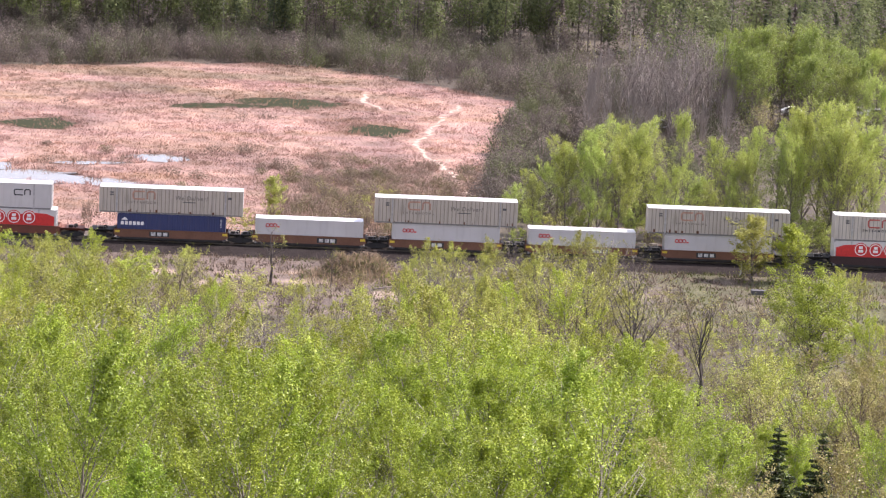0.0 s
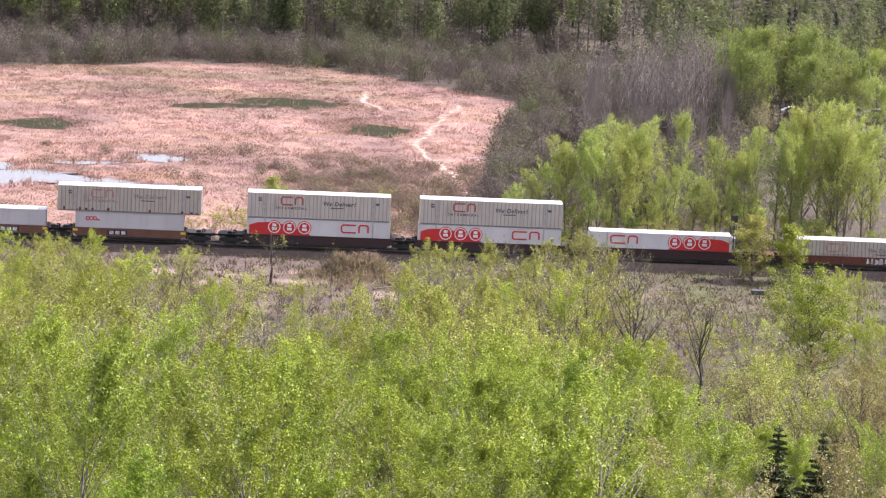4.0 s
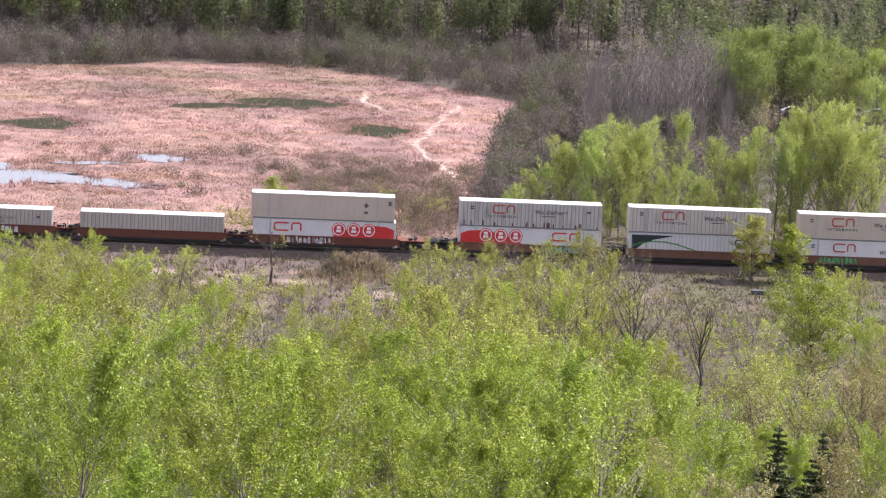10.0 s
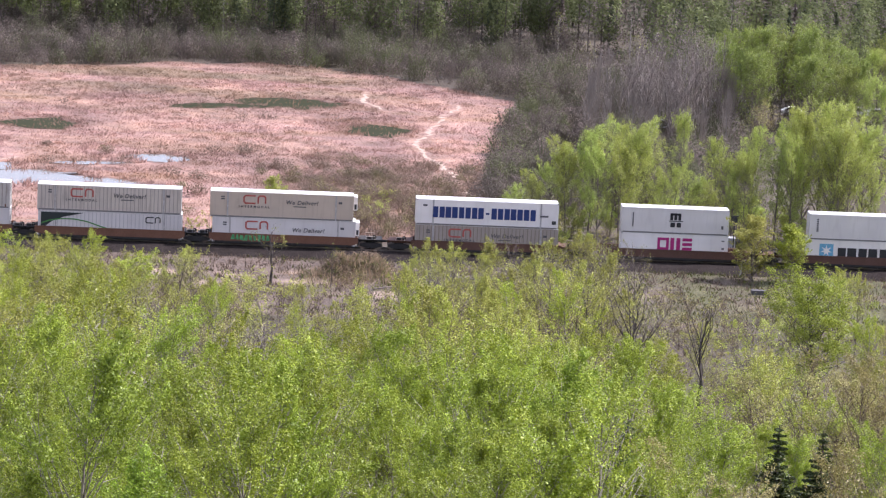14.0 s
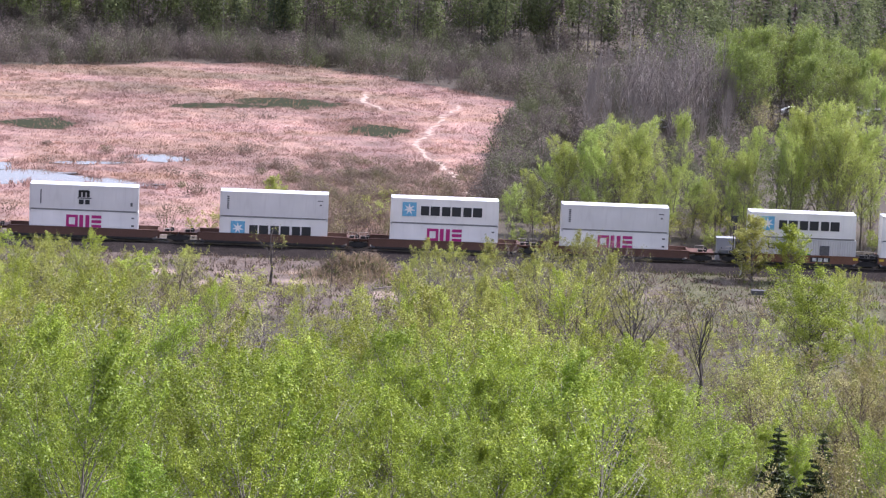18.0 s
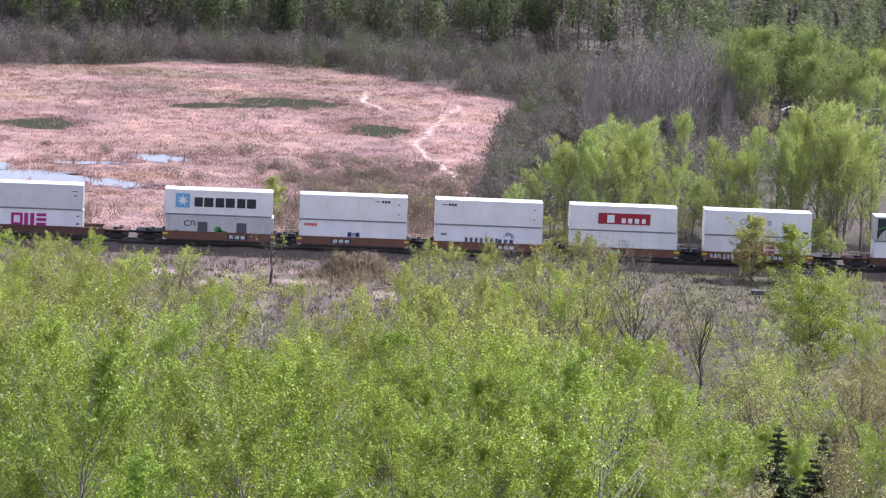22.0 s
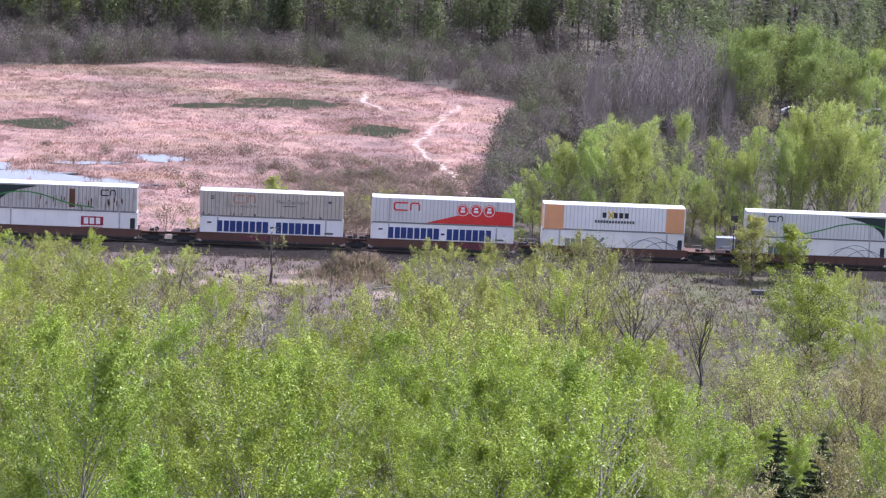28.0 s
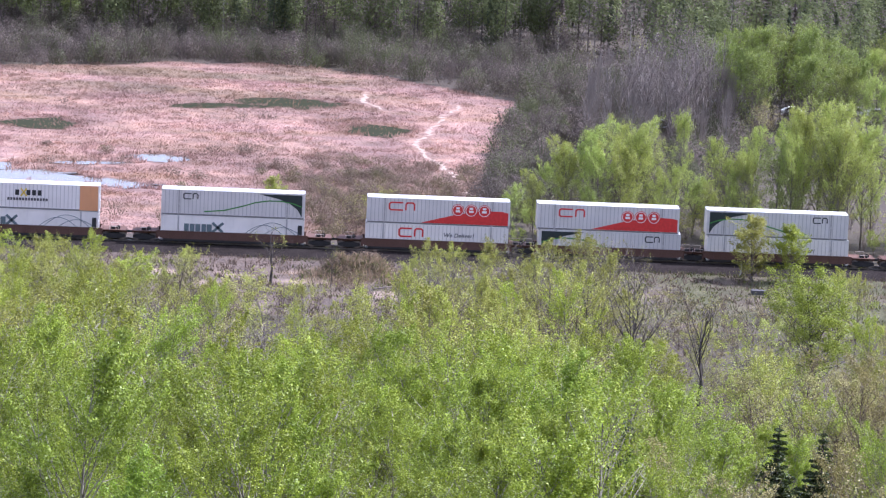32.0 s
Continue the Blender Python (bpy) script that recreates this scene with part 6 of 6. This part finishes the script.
# ---- small things by the line and the far road ----
def trackside_things():
    cab = new("signal_cabinet")
    tagged(cab, "grey metal signal cabinet behind the track", "cabinet")
    solid("body", Shape().box(-1.05, -0.6, 0.0, 1.05, 0.6, 2.15, 0.04), GREY_METAL, cab)
    solid("roof", Shape().box(-1.12, -0.68, 2.15, 1.12, 0.68, 2.24), GREY_METAL, cab)
    solid("plinth", Shape().box(-1.1, -0.62, -0.6, 1.1, 0.62, 0.02), plain("concrete", (0.38, 0.37, 0.35), 0.9), cab)
    for a, b in ((-1.0, -0.02), (0.02, 1.0)):
        d = solid("door", Shape().box(a, -0.64, 0.12, b, -0.6, 2.05), GREY_METAL, cab)
        solid("handle", Shape().box((a + b) / 2 - 0.04, -0.68, 1.0, (a + b) / 2 + 0.04, -0.64, 1.2), BLACK_IRON, d)
    cab.matrix_basis = pose(32.9, 8.0, -1.0)
    mast = new("signal_mast")
    tagged(mast, "dark signal mast with hooded lamp heads", "railway signal")
    solid("pole", Shape().drum(0, 0, 2.3, 0.08, 2.6, 8, "z"), DARK_PAINT, mast)
    solid("backplate", Shape().drum(-0.05, -0.12, 4.5, 0.42, 0.03, 16), DARK_PAINT, mast)
    for z in (4.3, 4.7):
        solid("hood", Shape().drum(-0.05, -0.28, z, 0.13, 0.14, 10), DARK_PAINT, mast)
    solid("arm", Shape().box(-0.5, -0.06, 4.85, 0.5, 0.06, 4.95), DARK_PAINT, mast)
    solid("ladder", Shape().box(0.25, -0.02, -0.3, 0.29, 0.02, 4.4).box(0.55, -0.02, -0.3, 0.59, 0.02, 4.4), DARK_PAINT, mast)
    mast.matrix_basis = pose(33.6, 6.4, -0.9)
    post = solid("marker_post", Shape().box(-0.09, -0.05, 0, 0.09, 0.05, 1.5, 0.02), WHITE_PAINT)
    tagged(post, "short white marker post beside the track", "post")
    post.matrix_basis = pose(33.0, -5.6, -1.15, 0, 4, 0)
    lid = solid("utility_box", Shape().box(-0.85, -0.5, 0, 0.85, 0.5, 0.5, 0.05), plain("weathered_zinc", (0.09, 0.09, 0.09), 0.7))
    tagged(lid, "low grey metal utility box in the grass", "utility box")
    lid.matrix_basis = pose(34.0, -14.5, ground_z(34, -14.5) - 0.03)
    rng = random.Random(12)
    pile = new("brush_pile")
    tagged(pile, "heap of dry brown brush on the bank", "brush pile", kind="stuff")
    s = Shape()
    for i in range(150):
        x, y = rng.gauss(-10.5, 2.9), rng.gauss(-13.5, 1.5)
        z = ground_z(x, y)
        L, a = rng.uniform(0.5, 1.8), rng.uniform(0, 6.28)
        s.tube([(x, y, z - 0.05), (x + L * 0.6 * math.cos(a), y + L * 0.6 * math.sin(a), z + L * rng.uniform(0.2, 0.6)), (x + L * math.cos(a), y + L * math.sin(a), z + L * rng.uniform(0.0, 0.7))], [0.03, 0.022, 0.01], 3)
    solid("sticks", s, TWIG, pile)
    for i in range(16):
        x, y = rng.uniform(-14, 12), rng.uniform(-24, -13)
        L = rng.uniform(1.5, 4.5)
        log = solid("fallen_log", Shape().tube([(-L / 2, 0, 0), (0, rng.uniform(-0.1, 0.1), 0.05), (L / 2, 0, 0)], [rng.uniform(0.07, 0.15), 0.09, 0.06], 7), BARK_PALE if i % 2 else BARK_GREY)
        tagged(log, "weathered fallen log lying in dry grass", "log", "fallen logs")
        log.matrix_basis = pose(x, y, ground_z(x, y) + 0.06, 0, rng.uniform(-4, 4), rng.uniform(-40, 40))


trackside_things()


def parked_car(x, y, turn, body, colour_word):
    car = new("parked_car")
    tagged(car, "%s car parked by the far road among trees" % colour_word, "car", "cars by the far road")
    s = Shape().slab([(-2.2, 0.35), (2.2, 0.35), (2.25, 0.75), (1.9, 0.92), (1.0, 0.98), (0.45, 1.48), (-1.25, 1.5), (-1.9, 1.0), (-2.25, 0.9)], -0.88, 0.88)
    solid("body", s, body, car)
    for y0 in (-0.895, 0.88):
        solid("side_window", Shape().slab([(-1.55, 1.02), (0.8, 1.02), (0.38, 1.4), (-1.2, 1.42)], y0, y0 + 0.015), GLASS_DARK, car)
    for wx in (-1.35, 1.35):
        for wy in (-0.82, 0.82):
            wheel = solid("wheel", Shape().drum(wx, wy, 0.33, 0.33, 0.1, 16), RUBBER, car)
            solid("rim", Shape().drum(wx, wy, 0.33, 0.2, 0.105, 12), STEEL, wheel)
    car.matrix_basis = pose(x, y, ground_z(x, y), 0, 0, turn)


for cx, cy, ct in ((37.2, 126, 8), (60.8, 148, -6), (71.2, 151, 5), (74.5, 150, 0)):
    parked_car(cx, cy, ct, WHITE_PAINT, "white")


def guard_rail():
    g = new("guard_rail")
    tagged(g, "pale metal guard rail along the far road", "guard rail")
    solid("beam", Shape().box(44.5, 156.0, -1.0, 54.5, 156.06, -0.72), WHITE_PAINT, g)
    for i in range(6):
        solid("post", Shape().box(44.7 + 1.9 * i, 156.06, -2.1, 44.85 + 1.9 * i, 156.2, -0.7), GREY_METAL, g)


guard_rail()


# ---- what moves ----
TRAIN_RUN = [(0.0, 0.0), (3.0, -49.95), (6.0, -99.98), (9.0, -150.0), (12.0, -200.02), (14.5, -241.72), (17.0, -283.40), (19.0, -316.72), (19.5, -324.78), (22.0, -366.40), (25.5, -424.65), (28.0, -466.15), (30.0, -499.28), (32.0, -532.35)]


def motions():
    # the train rolls past at about 60 km/h
    for thing, u in moving:
        walk(thing, [(t, pose(u + s, 0, RAIL)) for t, s in TRAIN_RUN])
    # the nearest trees sway a little in the wind
    for thing, phase, amount in swaying:
        m = thing.matrix_basis
        spot, q = m.translation.copy(), m.to_quaternion()
        rows = []
        for i in range(33):
            a = math.sin(i * 1.75 + phase) * 0.22 * amount + math.sin(i * 0.6 + phase * 2) * 0.12 * amount
            b = math.sin(i * 1.3 + phase * 3) * 0.10 * amount
            rows.append((float(i), Matrix.Translation(spot) @ Euler((radians(b), radians(a), 0)).to_matrix().to_4x4() @ q.to_matrix().to_4x4()))
        walk(thing, rows)


motions()
